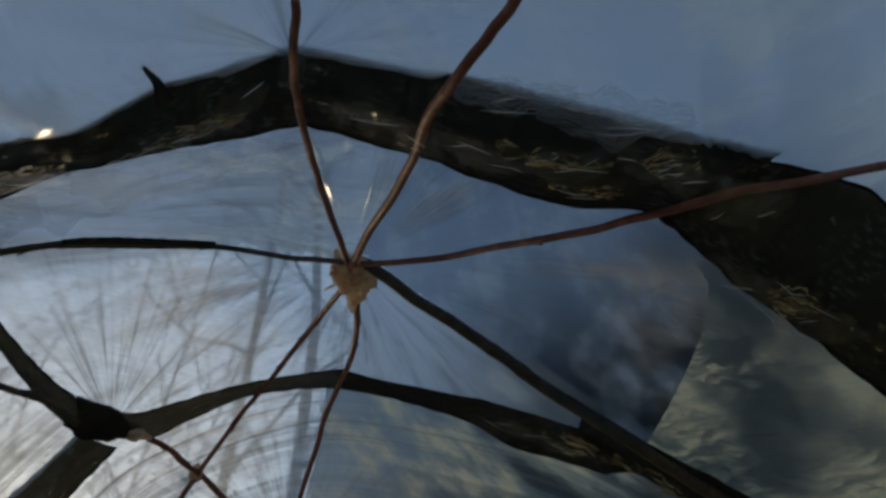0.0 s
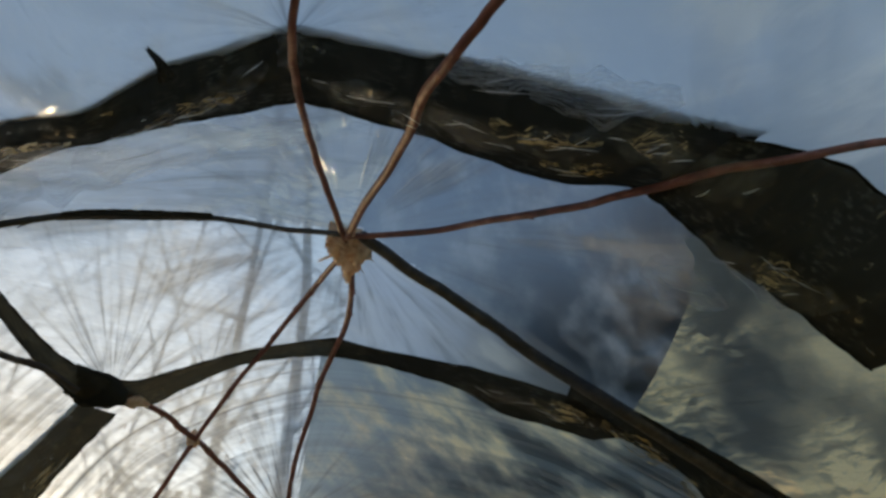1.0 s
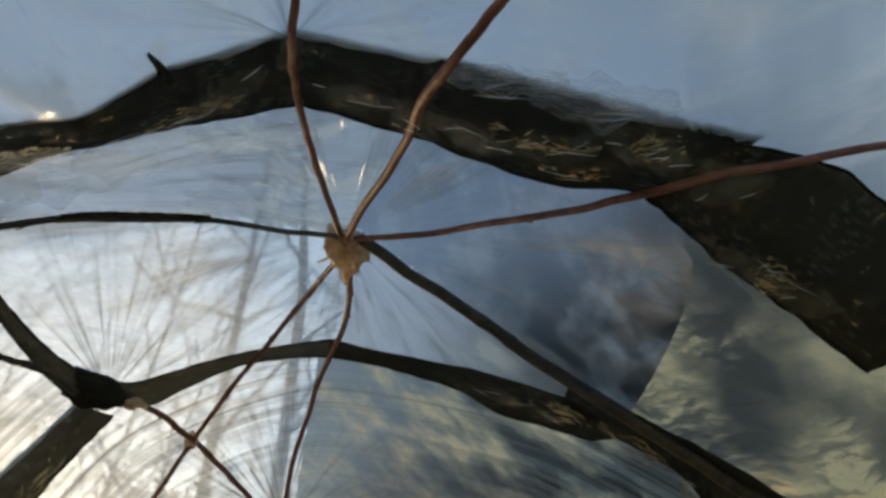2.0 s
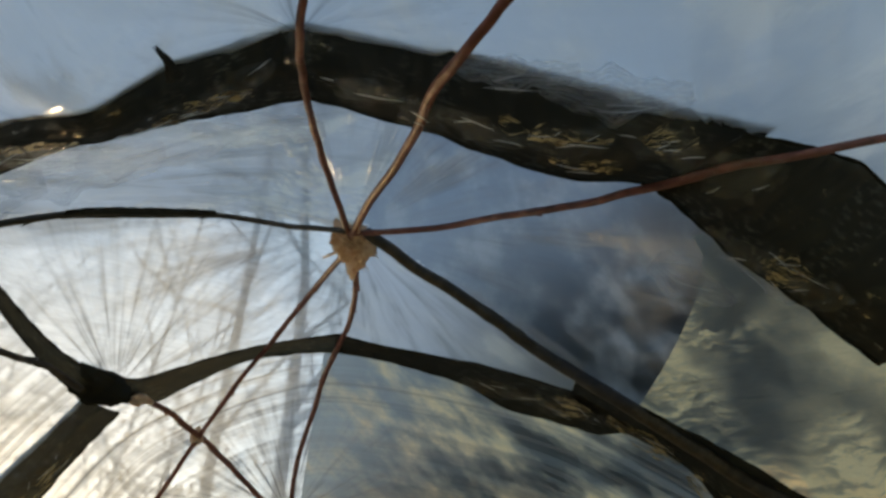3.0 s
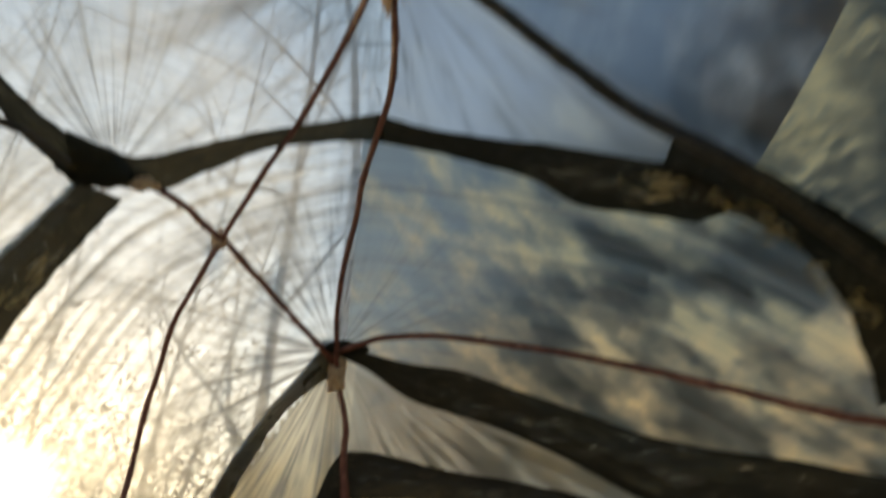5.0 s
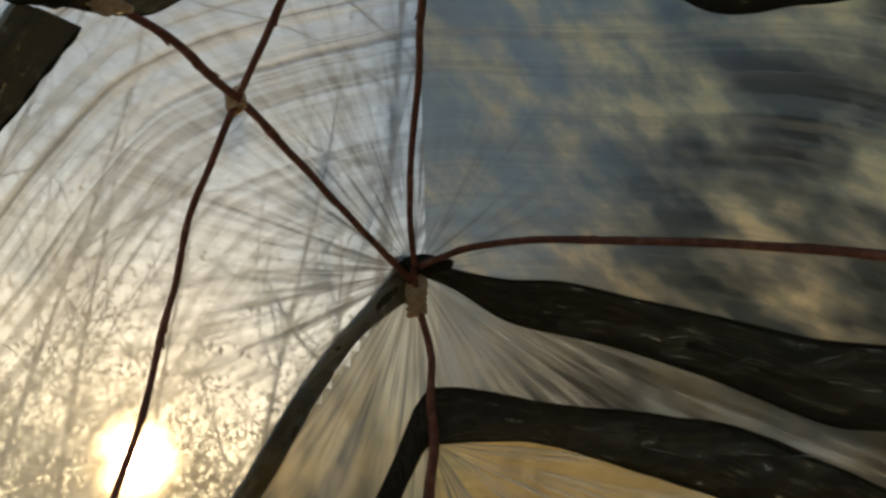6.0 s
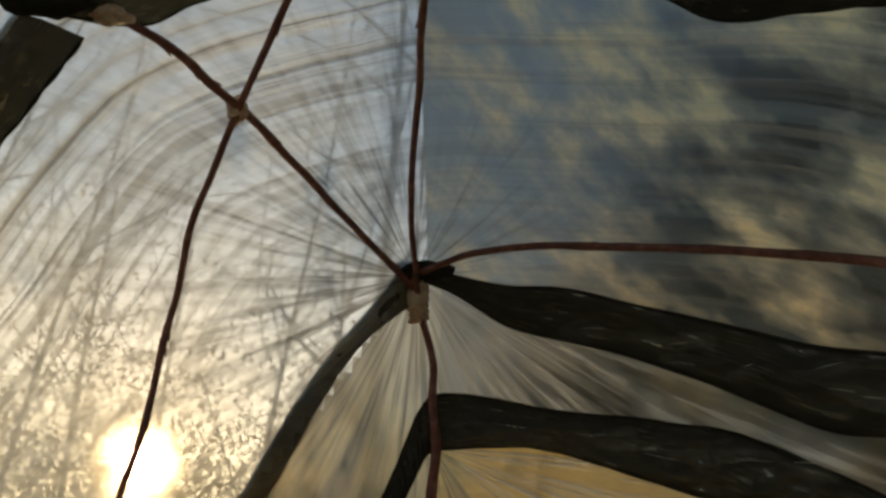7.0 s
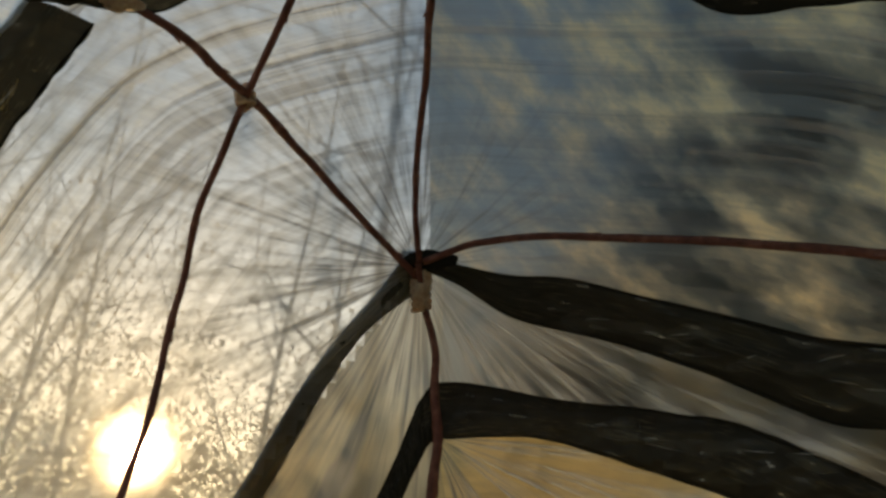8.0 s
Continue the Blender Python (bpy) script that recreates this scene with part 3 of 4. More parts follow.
strip_d = seam_strip([(-33.5, 29.9), (-29.1, 29.4), (-25.3, 30.9), (-20.9, 32.6), (-16.7, 33.8), (-12.3, 34.8)], [(-32.7, 27.3), (-27.2, 27.9), (-24.4, 29.5), (-20.6, 31.6), (-16.4, 32.7), (-12.0, 33.2)], BAND, seed=4, inset=0.013, crumple=0.002, material=THIN_BLACK)
strip_e = seam_strip([(-12.8, 34.7), (-8.7, 34.1), (-3.6, 33.6), (1.5, 33.0), (6.5, 32.0), (10.5, 30.9), (13.4, 28.4)], [(-12.5, 33.1), (-8.5, 32.8), (-5.0, 32.2), (-1.1, 31.3), (2.3, 29.6), (6.1, 28.9), (10.3, 27.9)], BAND, seed=5, inset=0.012)
strip_f = seam_strip([(9.5, 33.2), (14.7, 30.6), (20.3, 26.4), (25.1, 22.2), (28.6, 19.3)], [(7.7, 30.0), (13.1, 28.0), (16.7, 25.5), (18.8, 21.6), (19.6, 16.5)], WIDE, seed=6, inset=0.011)
strip_g = seam_strip([(-47.9, 35.9), (-44.2, 34.8), (-38.8, 32.0), (-34.6, 30.1), (-29.9, 28.9)], [(-46.2, 33.6), (-43.2, 33.2), (-39.1, 30.9), (-35.4, 28.8), (-32.2, 27.3)], BAND, seed=7, inset=0.013, material=THIN_BLACK)
strip_h = seam_strip([(-32.2, 27.3), (-34.4, 23.6), (-37.0, 19.2), (-39.5, 14.0)], [(-29.2, 26.9), (-31.2, 23.4), (-33.0, 19.6), (-35.2, 14.0)], BAND, seed=8, inset=0.012, inset_top=-0.006, material=THIN_BLACK)
strip_i = seam_strip([(-14.7, 20.5), (-12.2, 20.1), (-9.1, 19.6), (-6.0, 19.3), (-1.7, 18.1), (2.3, 16.8), (5.9, 15.5), (9.3, 14.7), (14.2, 13.8), (19.2, 12.6), (25, 11)], [(-14.7, 19.9), (-12.2, 19.2), (-9.1, 17.5), (-6.1, 16.7), (-3.2, 15.9), (0.8, 14.3), (5.5, 11.9), (8.6, 11.2), (13.6, 9.9), (18, 8), (24, 6)], WIDE, seed=9)
strip_j = seam_strip([(-15.1, 20.3), (-16.5, 18.2), (-18.2, 15.8), (-19.8, 12.8), (-21.6, 8.3), (-22.4, 6.2)], [(-13.6, 19.1), (-15.6, 17.6), (-17.2, 15.8), (-18.7, 12.9), (-20.5, 8.3), (-21.3, 6.2)], "narrow twisted black plastic strip along a film seam", seed=10, inset=-0.007, crumple=0.002)
strip_k = seam_strip([(-13.2, 14.0), (-10.6, 14.0), (-6.2, 13.2), (-2.0, 12.7), (1.9, 11.9), (5.3, 10.2), (8.3, 8.6), (12, 6.5)], [(-12.9, 11.2), (-10.5, 11.4), (-7.6, 11.4), (-4.8, 10.7), (-0.9, 9.4), (1.5, 8.5), (3.8, 7.1), (7, 4.5)], BAND, seed=11, inset=0.014)
strip_l = seam_strip([(-13.0, 14.0), (-13.8, 12.9), (-14.7, 10.2), (-15.4, 8.3), (-16.5, 5)], [(-12.7, 11.2), (-13.1, 11.0), (-13.6, 10.0), (-14.2, 8.4), (-15.2, 5)], BAND, seed=12, inset=0.012)
strip_m = seam_strip([(-26.9, 43.7), (-32.7, 42.9), (-38.0, 42.0), (-40.9, 41.0)], [(-26.9, 43.1), (-32.7, 42.1), (-38.0, 41.1), (-40.9, 40.3)], "short flat black ribbon along a thin rod", seed=13, inset=0.02, crumple=0.001)
strip_n = seam_strip([(-46.8, 59.3), (-50.5, 61.2), (-54.6, 62.2)], [(-45.0, 60.0), (-49.8, 61.6), (-54.4, 62.4)], "small pointed tail of black plastic", seed=14, inset=0.016, crumple=0.001)


# ---- rods ----
def rod(points, thick, thin, label, material=RED_BARK, inset=0.022, seed=1, buds=5, name="bent_rod"):
    rnd = random.Random(seed)
    n = 110
    path = spline(points, n)
    pts = []
    for i, q in enumerate(path):
        p = skin(q[0], q[1], inset)
        w = Vector((noise.noise(Vector((i * 0.09, seed, 0))), noise.noise(Vector((i * 0.09, seed, 9))), noise.noise(Vector((i * 0.09, seed, 5)))))
        pts.append(p + w * 0.0015)
    knots = [rnd.randrange(8, n - 8) for _ in range(buds)]
    radii = []
    for i in range(n):
        r = (thick + (thin - thick) * i / (n - 1)) / 2
        for k in knots:
            r *= 1 + 0.12 * math.exp(-((i - k) / 1.3) ** 2)
        radii.append(r)
    v, f = tube(pts, radii, 12, 0.07, seed)
    top = thing(name, label, "rod", "bent rods of the dome")
    mesh_object("stem", v, f, material, top)
    for k in knots:
        t = (pts[k + 1] - pts[k]).normalized()
        out = t.orthogonal().normalized()
        out = Matrix.Rotation(rnd.uniform(0, 6.28), 3, t) @ out
        r = radii[k]
        bp = [pts[k] + out * r * 0.5 + t * r * s * 3.0 + out * r * s * 0.9 for s in (0, 0.35, 0.7, 1.0)]
        bv, bf = tube(bp, [r * 0.42, r * 0.4, r * 0.25, r * 0.04], 6)
        mesh_object("bud", bv, bf, material, top)
    return top


RED = "thin red-brown bent rod with small buds"
rod([(-35.7, 71.8), (-32.1, 69.0), (-29.1, 65.5), (-25.2, 61.5), (-20.3, 55.4), (-16.6, 50.3), (-13.9, 46.3), (-12.8, 44.7)], 0.0042, 0.0048, RED, seed=1, buds=2)
rod([(43.0, 76.0), (31.5, 75.3), (21.7, 74.1), (13.5, 72.5), (5.2, 69.7), (-2.5, 64.8), (-6.3, 58.5), (-8.7, 53.9), (-11.3, 49.6), (-12.9, 45.1)], 0.0044, 0.006, RED, seed=2, inset=0.024, buds=3)
rod([(-12.5, 45.4), (-3.6, 47.4), (7.0, 50.0), (18.9, 51.8), (30.7, 52.4), (40.3, 51.1), (47.0, 48.0), (50.5, 45.5)], 0.0046, 0.0046, RED, seed=3, inset=0.024, buds=3)
rod([(-11.2, 45.6), (-4.8, 42.0), (1.9, 38.0), (8.1, 34.0), (13.4, 31.0), (18.0, 27.0), (20.8, 24.2), (24.0, 22.0)], 0.009, 0.014, "thick dark rod wrapped in black tape", DARK_BARK, seed=4, buds=2)
rod([(-13.7, 45.3), (-21.7, 43.9), (-27.3, 43.3), (-38.0, 41.5), (-42.6, 39.9), (-46.3, 37.7), (-49.5, 35.5)], 0.0045, 0.0055, "thin dark bent rod against the film", DARK_BARK, seed=5, buds=2)
rod([(-13.2, 43.0), (-16.4, 37.2), (-18.6, 33.2), (-20.6, 29.7), (-22.5, 25.6), (-23.7, 22.8), (-24.5, 20.4), (-24.9, 17.2), (-25.2, 14.5), (-25.3, 10.9), (-25.6, 7.8), (-25.9, 5.0)], 0.005, 0.0052, RED, seed=6, buds=9)
rod([(-12.1, 43.0), (-11.6, 38.6), (-11.9, 35.4), (-13.0, 32.2), (-13.6, 28.7), (-14.1, 25.7), (-14.4, 22.9), (-14.1, 20.1)], 0.0052, 0.0066, RED, seed=7, buds=6)
rod([(-29.6, 28.7), (-28.0, 28.2), (-25.7, 27.5), (-22.7, 25.9), (-20.2, 24.2), (-17.6, 22.1), (-14.9, 19.9), (-14.1, 19.1)], 0.0052, 0.0076, RED, seed=8, inset=0.015, buds=6)
rod([(-13.9, 20.1), (-12.5, 20.7), (-10.7, 21.2), (-6.6, 21.4), (-0.1, 20.7), (5.1, 19.7), (9.1, 18.6), (11.8, 17.9), (14.7, 16.9), (17.7, 16.0), (20.6, 15.3), (25, 14)], 0.0075, 0.0082, RED, seed=9, buds=6)
rod([(-14.2, 20.0), (-13.8, 18.0), (-13.1, 15.7), (-13.0, 13.4), (-12.7, 11.4), (-12.8, 8.9), (-12.9, 5.5)], 0.007, 0.0115, RED, seed=10, buds=3)
rod([(-44.5, 29.4), (-41.0, 29.5), (-38.3, 29.3), (-36.0, 29.2), (-32.8, 28.1)], 0.0055, 0.006, "short dark rod end beside a black strip", DARK_BARK, seed=11, buds=2)


# ---- joints ----
def blob(name, az, el, size, material, parent, inset=0.016, seed=0, spikes=0.35, down=0.0):
    bm = bmesh.new()
    bmesh.ops.create_icosphere(bm, subdivisions=4, radius=1.0)
    c = skin(az, el, inset)
    d = aim(az, el)
    u = d.cross(Vector((0, 0, 1))).normalized()
    v = u.cross(d)
    for w in bm.verts:
        q = w.co.copy()
        k = 1 + spikes * noise.fractal(q * 1.6 + Vector((seed, 0, 0)), 1.0, 2.0, 4)
        taper = 1 - down * max(0.0, -q.y)
        w.co = c + u * q.x * size[0] * k * taper + v * q.y * size[1] * k + d * q.z * size[2] * k
    me = bpy.data.meshes.new(name)
    bm.to_mesh(me)
    bm.free()
    me.materials.append(material)
    me.polygons.foreach_set("use_smooth", [True] * len(me.polygons))
    ob = new(name, me)
    ob.parent = parent
    return ob


def lashing(az, el, turn, length, r, parent, material=GLUE, inset=0.014, seed=0):
    """A few turns of tape or fibre wound round a rod."""
    d = aim(az, el)
    u = d.cross(Vector((0, 0, 1))).normalized()
    v = u.cross(d)
    ax = u * math.cos(radians(turn)) + v * math.sin(radians(turn))
    c = skin(az, el, inset)
    side = ax.cross(d).normalized()
    pts = []
    n = 60
    for i in range(n):
        a = 2 * math.pi * 4.5 * i / n
        k = r * (1 + 0.15 * noise.noise(Vector((i * 0.2, seed, 0))))
        pts.append(c + ax * length * (i / n - 0.5) + (side * math.cos(a) + d * math.sin(a)) * k)
    w, f = tube(pts, [length / 9] * n, 6)
    mesh_object("lashing", w, f, material, parent)


hub = thing("lashed_joint", "rods joined with a lump of tan glue and fibre", "joint", "lashed joints")
for az, el, size, seed, down in ((-13.7, 44.3, (0.010, 0.011, 0.007), 1, 0.3), (-11.5, 44.2, (0.011, 0.010, 0.008), 11, 0.3), (-12.4, 43.2, (0.013, 0.014, 0.008), 17, 0.5), (-12.0, 45.2, (0.006, 0.005, 0.005), 23, 0.0)):
    blob("glue", az, el, size, GLUE, hub, inset=0.018, seed=seed, spikes=0.9, down=down)
rnd_fibre = random.Random(3)
for _ in range(16):
    az, el = -12.5 + rnd_fibre.gauss(0, 0.9), 44.0 + rnd_fibre.gauss(0, 0.7)
    turn, run = rnd_fibre.uniform(-2.6, -0.5), rnd_fibre.uniform(1.5, 3.2)
    path = [skin(az + math.cos(turn) * run * f, el + math.sin(turn) * run * f, 0.026 - 0.008 * f + 0.003 * rnd_fibre.random()) for f in (0, 0.25, 0.5, 0.75, 1.0)]
    mesh_object("fibre", *tube(path, [0.0006, 0.001, 0.0009, 0.0006, 0.0002], 5), GLUE, hub)
lashing(-13.4, 45.0, 70, 0.016, 0.007, hub, seed=1)
blob("glue", -12.3, 41.6, (0.006, 0.011, 0.005), GLUE, hub, inset=0.015, seed=8, spikes=0.4, down=0.5)
side = thing("lashed_joint", "rod end glued into a black taped corner", "joint", "lashed joints")
blob("glue", -28.6, 28.1, (0.016, 0.007, 0.007), GLUE, side, inset=0.012, seed=2, spikes=0.4)
blob("black_tape", -31.4, 28.4, (0.03, 0.016, 0.008), THIN_BLACK, side, inset=0.008, seed=3, spikes=0.3)
crossing = thing("lashed_joint", "two crossing rods lashed with tan fibre", "joint", "lashed joints")
blob("glue", -22.6, 25.7, (0.006, 0.010, 0.005), GLUE, crossing, inset=0.012, seed=4, spikes=0.35)
lashing(-22.6, 25.7, 110, 0.012, 0.006, crossing, seed=4)
low = thing("lashed_joint", "rods glued and taped together at a pleated film corner", "joint", "lashed joints")
blob("glue", -14.0, 18.9, (0.010, 0.024, 0.009), GLUE, low, inset=0.018, seed=5, spikes=0.4, down=0.4)
blob("black_tape", -13.8, 20.3, (0.034, 0.010, 0.008), BLACK, low, inset=0.010, seed=6, spikes=0.3)
lashing(-14.0, 18.4, 95, 0.03, 0.009, low, seed=5)
upper = thing("lashed_joint", "rod passing a black strip under clear tape", "joint", "lashed joints")
blob("glue", -28.2, 64.6, (0.006, 0.010, 0.004), CRUMPLE, upper, inset=0.016, seed=7, spikes=0.5)


# ---- crumpled film along the strips ----
def crumple_patch(strip, az, el, wide, tall, turn, seed, inset=0.02, material=CRUMPLE):
    """A loose crumpled flap of clear film, gathered along one side."""
    n, m = 26, 14
    loose = 0.35 if material is LOOSE else 1.0
    c, s = math.cos(radians(turn)), math.sin(radians(turn))
    verts, faces, uvs = [], [], []
    for i in range(n):
        for j in range(m):
            x, y = (i / (n - 1) - 0.5), (j / (m - 1) - 0.5)
            ragged = 1 + 0.5 * noise.noise(Vector((i * 0.3, seed, 2)))
            x2, y2 = x * wide, y * tall * ragged * (1.15 - 2 * abs(x + 0.2 * math.sin(seed)) ** 1.5)
            q = (az + (x2 * c - y2 * s) / max(0.3, math.cos(radians(el))), el + x2 * s + y2 * c)
            d = aim(*q)
            g = noise.turbulence(Vector((x * 5 + seed, y * 3, seed * 1.7)), 3, True)
            fold = abs(math.sin((x * 9 + y * 4 + seed) + 2 * noise.noise(Vector((x * 4, y * 4, seed)))))
            verts.append(MIDDLE + d * (float(radius(d)[0]) - inset - loose * (0.008 * g + 0.006 * fold)))
            uvs.append((x * wide / 20 + seed, y * tall / 20))
    for i in range(n - 1):
        for j in range(m - 1):
            a = i * m + j
            faces.append((a, a + m, a + m + 1, a + 1))
    ob = mesh_object("film_flap", verts, faces, material, strip, smooth=True, uvs=uvs)
    # sharp milky threads where the film is folded, added as painted glints
    rnd = random.Random(int(seed * 1000))
    for _ in range(1 if material is CRUMPLE else 2):
        x0, y0 = rnd.uniform(-0.5, 0.1), rnd.uniform(-0.4, 0.4)
        x1, y1 = x0 + rnd.uniform(0.2, 0.5), y0 + rnd.uniform(-0.3, 0.3)
        sag = rnd.uniform(-0.05, 0.05)
        line = []
        for k in range(9):
            f = k / 8
            x, y = (x0 + (x1 - x0) * f) * wide, (y0 + (y1 - y0) * f + sag * math.sin(math.pi * f)) * tall
            line.append(skin(az + (x * c - y * s) / max(0.3, math.cos(radians(el))), el + x * s + y * c, inset + 0.012))
        mesh_object("crease_glint", *tube(line, [0.00006 + 0.00024 * math.sin(math.pi * k / 8) for k in range(9)], 5), FOLD_GLINT, ob)
    return tagged(ob, "torn film with painted gold glints" if material is FOIL else "loose crumpled clear film")


rnd_flap = random.Random(5)
for strip, az0, el0, az1, el1, count, wide, tall, turn in (
    (strip_a, -52, 44, -32, 61, 7, 5.0, 3.0, 40),
    (strip_b, -22, 63, 26, 58, 12, 6.0, 2.6, -5),
    (strip_c, 30, 57, 40, 50, 5, 6.0, 4.0, -30),
    (strip_c, 30, 46, 38, 37, 4, 5.0, 3.0, -50),
    (strip_e, -1, 31.5, 12, 29, 6, 3.0, 1.2, -20),
    (strip_f, 12, 29.5, 19, 24, 4, 3.0, 1.2, -40),
    (strip_i, -6, 17.5, 10, 12.5, 8, 3.0, 1.0, -15),
    (strip_k, -4, 12, 6, 10, 4, 3.0, 1.0, -15),
    (strip_h, -33, 24, -35, 20, 2, 2.0, 1.5, 60),
):
    for k in range(count):
        s = (k + 0.5) / count
        crumple_patch(strip, az0 + (az1 - az0) * s + rnd_flap.uniform(-1, 1), el0 + (el1 - el0) * s + rnd_flap.uniform(-1, 1) * tall * 0.4,
                      wide * rnd_flap.uniform(0.6, 1.2), tall * rnd_flap.uniform(0.5, 1.1), turn + rnd_flap.uniform(-25, 25), rnd_flap.uniform(0, 50))
for az, el, wide, tall, turn, seed in ((-44, 45, 14, 6, 35, 3.1), (-36, 50, 13, 6, 30, 8.4), (-27, 54, 10, 4, 20, 15.7), (-49, 40, 9, 5, 45, 22.2), (29, 62, 12, 5, -25, 31.5), (14, 66, 10, 3.5, -10, 37.9), (34, 41, 8, 4, -55, 41.3), (25, 42, 7, 4, -50, 46.6)):
    crumple_patch(strip_a if az < 0 else strip_b, az, el, wide, tall, turn, seed, 0.012, LOOSE)

# torn pieces whose gold colour stands for caught light
for strip, az, el, wide, tall, turn, seed, inset in (
    (strip_b, 17.5, 60.2, 9.5, 2.0, -21, 2.3, 0.024), (strip_b, 33.8, 57.0, 4.5, 3.4, -25, 5.1, 0.024), (strip_b, 20.0, 56.2, 6.0, 1.6, -18, 9.4, 0.024),
    (strip_a, -51.7, 46.8, 10.0, 1.2, 97, 12.2, 0.02), (strip_a, -38.0, 57.0, 8.0, 2.2, 35, 15.5, 0.022), (strip_c, 35.2, 41.6, 3.6, 2.6, -50, 18.8, 0.026),
    (strip_e, 8.0, 30.2, 5.0, 1.6, -15, 21.7, 0.02), (strip_f, 14.0, 27.6, 6.0, 1.5, -40, 25.2, 0.02), (strip_f, 18.6, 22.8, 5.0, 1.6, -50, 28.4, 0.02),
    (strip_h, -33.0, 21.5, 5.0, 1.2, 62, 39.6, 0.022),
):
    crumple_patch(strip, az, el, wide, tall, turn, seed, inset, FOIL)


# ---- trees ----
def grow(rnd, base, direction, length, r, level, depth, sets, wander=0.25, fork=3):
    """One branch and, along it, its own branches."""
    n = 7 if level < 2 else 4
    pts, radii = [Vector(base)], [r]
    d = direction.normalized()
    for i in range(1, n + 1):
        d = (d + Vector((rnd.gauss(0, wander), rnd.gauss(0, wander), rnd.gauss(0.04, wander))) * 0.35).normalized()
        pts.append(pts[-1] + d * length / n)
        radii.append(r * (1 - 0.8 * i / n))
    v, f = tube(pts, radii, 8 if level == 0 else (5 if level == 1 else 3))
    sets.setdefault(min(level, 2), []).append((v, f))
    if level >= depth:
        return
    count = fork * (5 if level == 0 else 2)
    for _ in range(count):
        s = rnd.uniform(0.25 if level == 0 else 0.1, 1.0)
        i = min(int(s * n), n - 1)
        p = pts[i].lerp(pts[i + 1], s * n - i)
        t = (pts[i + 1] - pts[i]).normalized()
        out = Matrix.Rotation(rnd.uniform(0, 6.283), 3, t) @ t.orthogonal().normalized()
        nd = t * rnd.uniform(0.35, 0.8) + out * rnd.uniform(0.5, 0.9) + Vector((0, 0, 0.25))
        grow(rnd, p, nd, length * rnd.uniform(0.3, 0.5), radii[i] * rnd.uniform(0.35, 0.5), level + 1, depth, sets, 0.45, fork)


def bare_tree(az, dist, height, r, seed, lean=0.0, depth=3, fork=3, label="bare winter tree with a grey trunk and thin branches"):
    rnd = random.Random(seed)
    d = aim(az, 0)
    base = Vector((d.x * dist + MIDDLE.x, d.y * dist + MIDDLE.y, -0.2))
    sets = {}
    grow(rnd, base, Vector((math.sin(radians(lean)), 0, 1)), height, r, 0, depth, sets, 0.12, fork)
    top = thing("bare_tree", label, "tree", "bare trees")
    for level, name in ((0, "trunk"), (1, "limbs"), (2, "twigs")):
        if level in sets:
            ob = mesh_object(name, *join(sets[level]), TREE_BARK, top)
            if level == 2:
                tagged(ob, kind="stuff")
    return top


def conifer(az, dist, height, spread, seed):
    rnd = random.Random(seed)
    d = aim(az, 0)
    base = Vector((d.x * dist + MIDDLE.x, d.y * dist + MIDDLE.y, -0.2))
    top = thing("conifer", "tall dark green conifer with drooping boughs", "tree", "conifers")
    v, f = tube([base, base + Vector((0, 0, height * 0.5)), base + Vector((0, 0, height))], [0.16, 0.1, 0.02], 8)
    mesh_object("trunk", v, f, TREE_BARK, top)
    verts, faces = [], []
    for _ in range(int(height * 45)):
        h = rnd.uniform(0.22, 1.0)
        reach = spread * 0.8 * (1.05 - h) * rnd.uniform(0.6, 1.15)
        a = rnd.uniform(0, 6.283)
        out = Vector((math.cos(a), math.sin(a), 0))
        cross = Vector((-out.y, out.x, 0))
        for k in range(7):
            s = (k + 1) / 7
            c = base + Vector((0, 0, height * h - reach * 0.35 * s * s)) + out * reach * s
            for side in (-1, 1):
                w = reach * 0.3 * (1.2 - s) + 0.16
                tip = c + cross * side * w + out * 0.15 + Vector((0, 0, rnd.uniform(-0.14, 0.02)))
                o = len(verts)
                verts += [c - out * 0.1, c + out * 0.14, tip + Vector((0, 0, -0.05)), c + Vector((0, 0, 0.07))]
                faces += [(o, o + 1, o + 2), (o, o + 2, o + 3)]
    ob = mesh_object("boughs", verts, faces, NEEDLES, top, smooth=False)
    tagged(ob, kind="stuff")
    return top


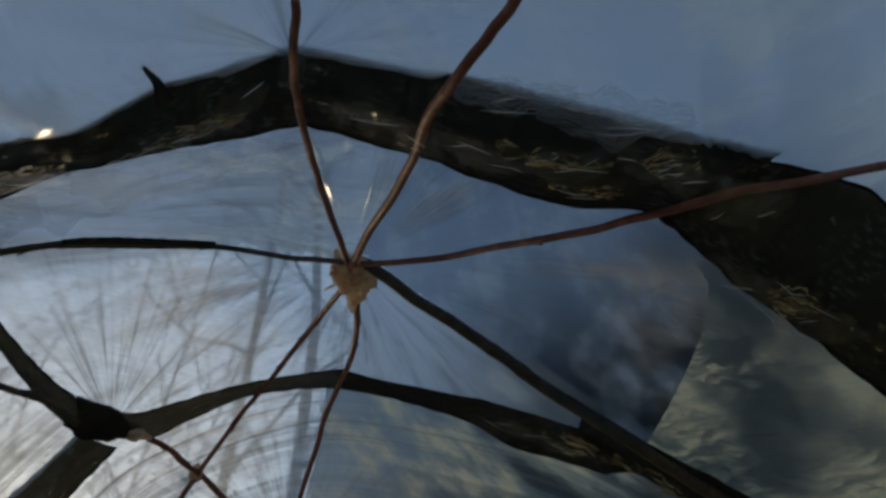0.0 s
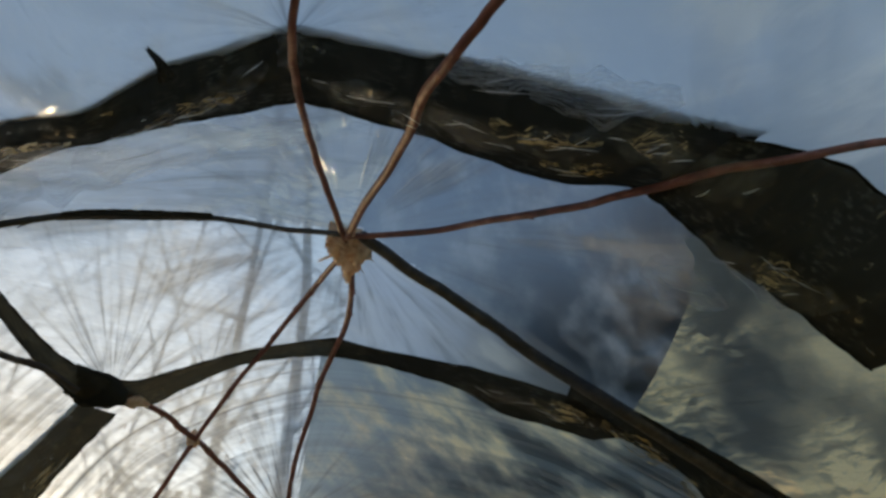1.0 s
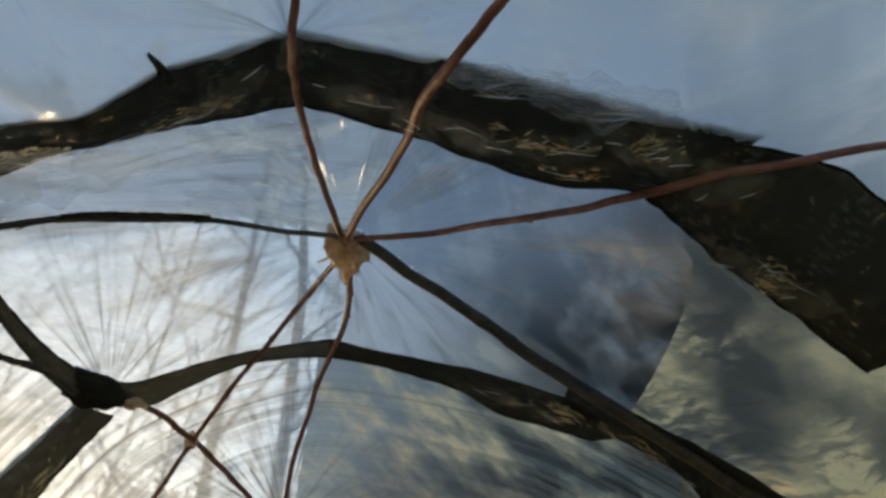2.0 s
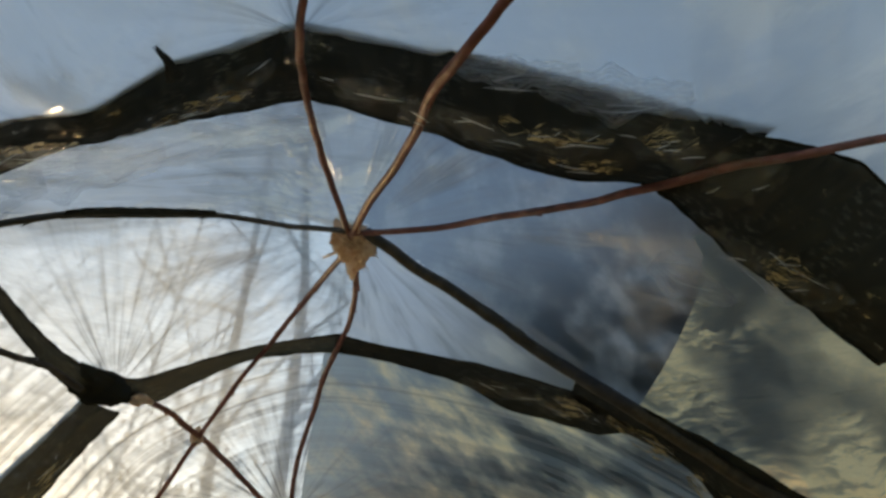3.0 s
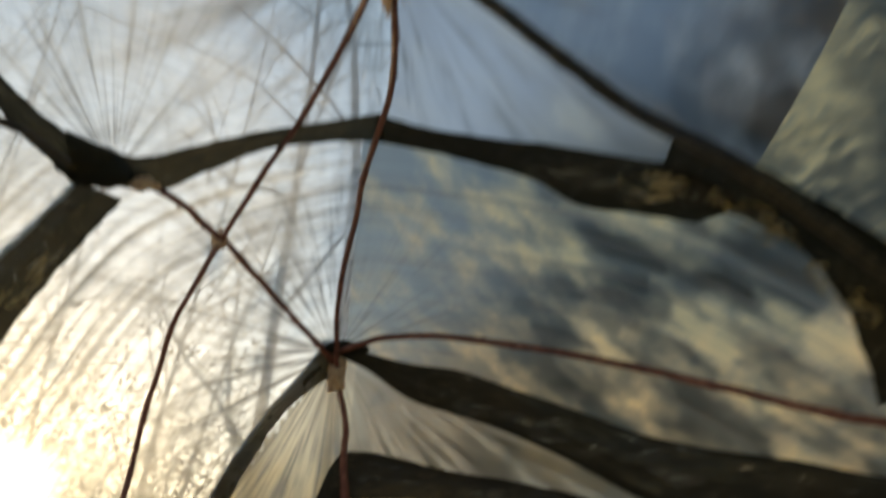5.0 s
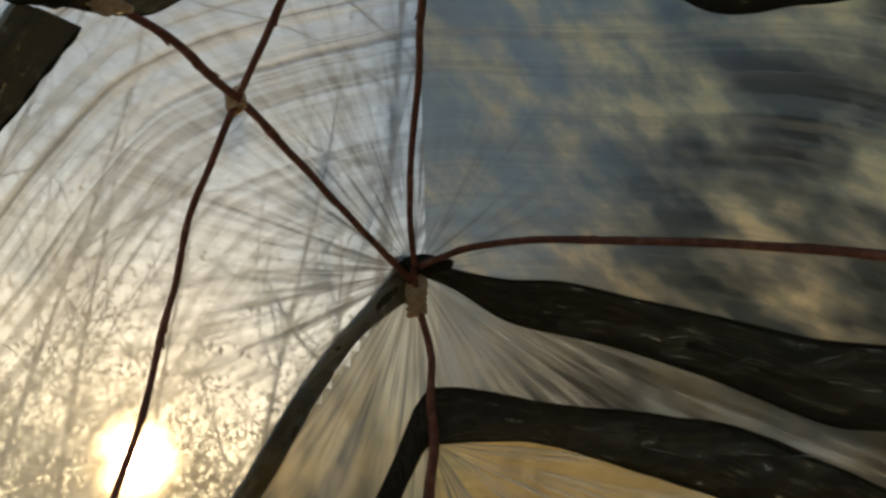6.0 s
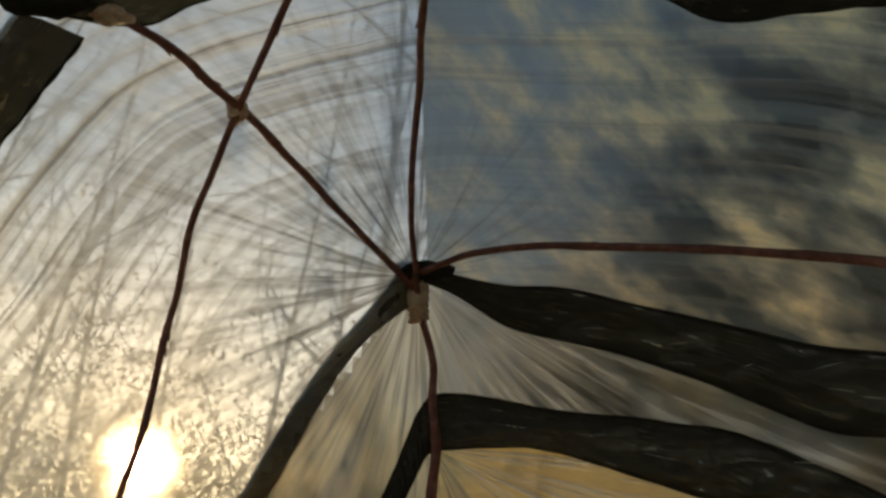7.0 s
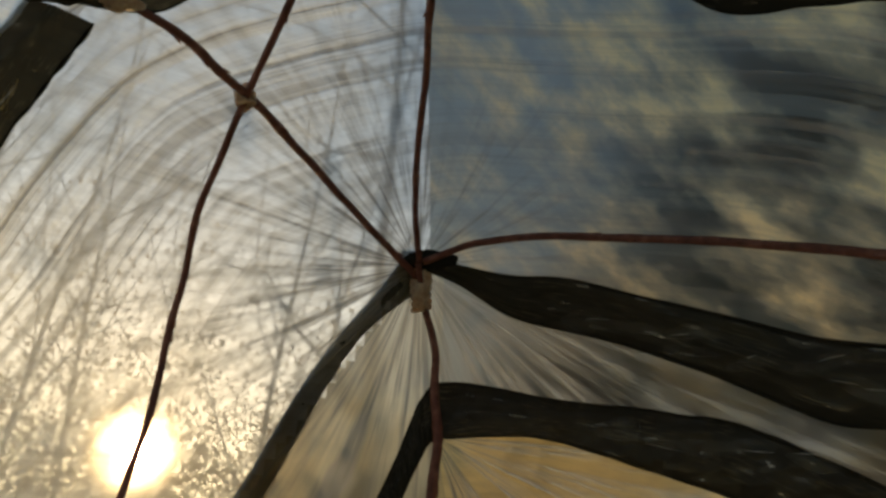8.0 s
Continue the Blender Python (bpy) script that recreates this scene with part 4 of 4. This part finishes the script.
def thicket(az0, az1, dist, height, count, seed, leaves=14, clump=0.12, big=1.0):
    """Undergrowth of thin stems with dry leaves, far too many to count."""
    rnd = random.Random(seed)
    stems, lv, lf = [], [], []
    for _ in range(count):
        az, ds = rnd.uniform(az0, az1), dist * rnd.uniform(0.8, 1.3)
        d = aim(az, 0)
        p = Vector((d.x * ds, d.y * ds, -0.1))
        pts = [p]
        h = height * rnd.uniform(0.4, 1.0)
        dr = Vector((rnd.gauss(0, 0.3), rnd.gauss(0, 0.3), 1))
        for k in range(5):
            dr = dr + Vector((rnd.gauss(0, 0.2), rnd.gauss(0, 0.2), 0))
            pts.append(pts[-1] + dr.normalized() * h / 5)
        stems.append(tube(pts, [0.012, 0.011, 0.009, 0.007, 0.005, 0.003], 3))
        for k in range(leaves):
            q = (pts[rnd.randrange(2, 6)] if clump < 0.1 else pts[rnd.randrange(1, 6)].lerp(pts[rnd.randrange(2, 6)], rnd.random())) + Vector((rnd.gauss(0, clump), rnd.gauss(0, clump), rnd.gauss(0, clump)))
            a = Vector((rnd.gauss(0, 1), rnd.gauss(0, 1), rnd.gauss(0, 1))).normalized() * big * rnd.uniform(0.02, 0.045)
            b = a.orthogonal().normalized() * big * rnd.uniform(0.012, 0.025)
            o = len(lv)
            lv += [q - a, q + b, q + a, q - b + a * 0.2]
            lf.append((o, o + 1, o + 2, o + 3))
    top = thing("thicket", "dense undergrowth with thin stems and dry golden leaves", "undergrowth", kind="stuff")
    tagged(mesh_object("stems", *join(stems), TREE_BARK, top), kind="stuff")
    tagged(mesh_object("leaves", lv, lf, DRY_LEAVES, top, smooth=False), kind="stuff")


bare_tree(-19.3, 13.0, 17.0, 0.13, 21, lean=-1.5, fork=3)
bare_tree(-14.6, 12.0, 16.0, 0.14, 22, lean=-1.5, fork=3)
bare_tree(-27.0, 13.0, 12.0, 0.055, 23, lean=3)
bare_tree(-39.0, 15.0, 14.0, 0.06, 24, lean=-4)
bare_tree(-24.0, 18.0, 15.0, 0.07, 25, lean=5)
bare_tree(-9.5, 10.0, 12.0, 0.08, 26, lean=9)
bare_tree(-46.0, 12.0, 12.0, 0.06, 27, lean=6)
bare_tree(-31.0, 24.0, 16.0, 0.09, 28, lean=-6)
bare_tree(-36.5, 20.0, 14.0, 0.08, 29, lean=4)
bare_tree(-3.0, 15.0, 15.0, 0.13, 30, lean=-10)
for k, (az, dist, height, spread) in enumerate(((-5, 15, 8.5, 3.2), (3, 12, 11.5, 3.0), (11, 13, 13, 3.2), (19, 11, 14, 3.2), (27, 12, 16, 3.6), (7, 18, 15, 3.6), (24, 18, 20, 4), (-1, 22, 17, 4), (14, 21, 20, 4), (34, 13, 16, 3.6), (-9.5, 15, 7.5, 3.4), (-7, 20, 10.5, 3.8), (-9, 14, 7.5, 3.0), (-4, 19, 10.5, 3.6))):
    conifer(az, dist, height, spread, 60 + k)
thicket(-60, 5, 16.0, 4.5, 500, 80)
thicket(-62, -6, 20.0, 9.5, 1300, 81, 44, 0.3, 1.9)
thicket(-56, -18, 9.0, 4.0, 170, 82, 30, 0.11, 0.8)
# near clump added only to break the sunlight into dapples on the film
thicket(-29, -15, 4.6, 3.2, 36, 83, 90, 0.07, 0.5)
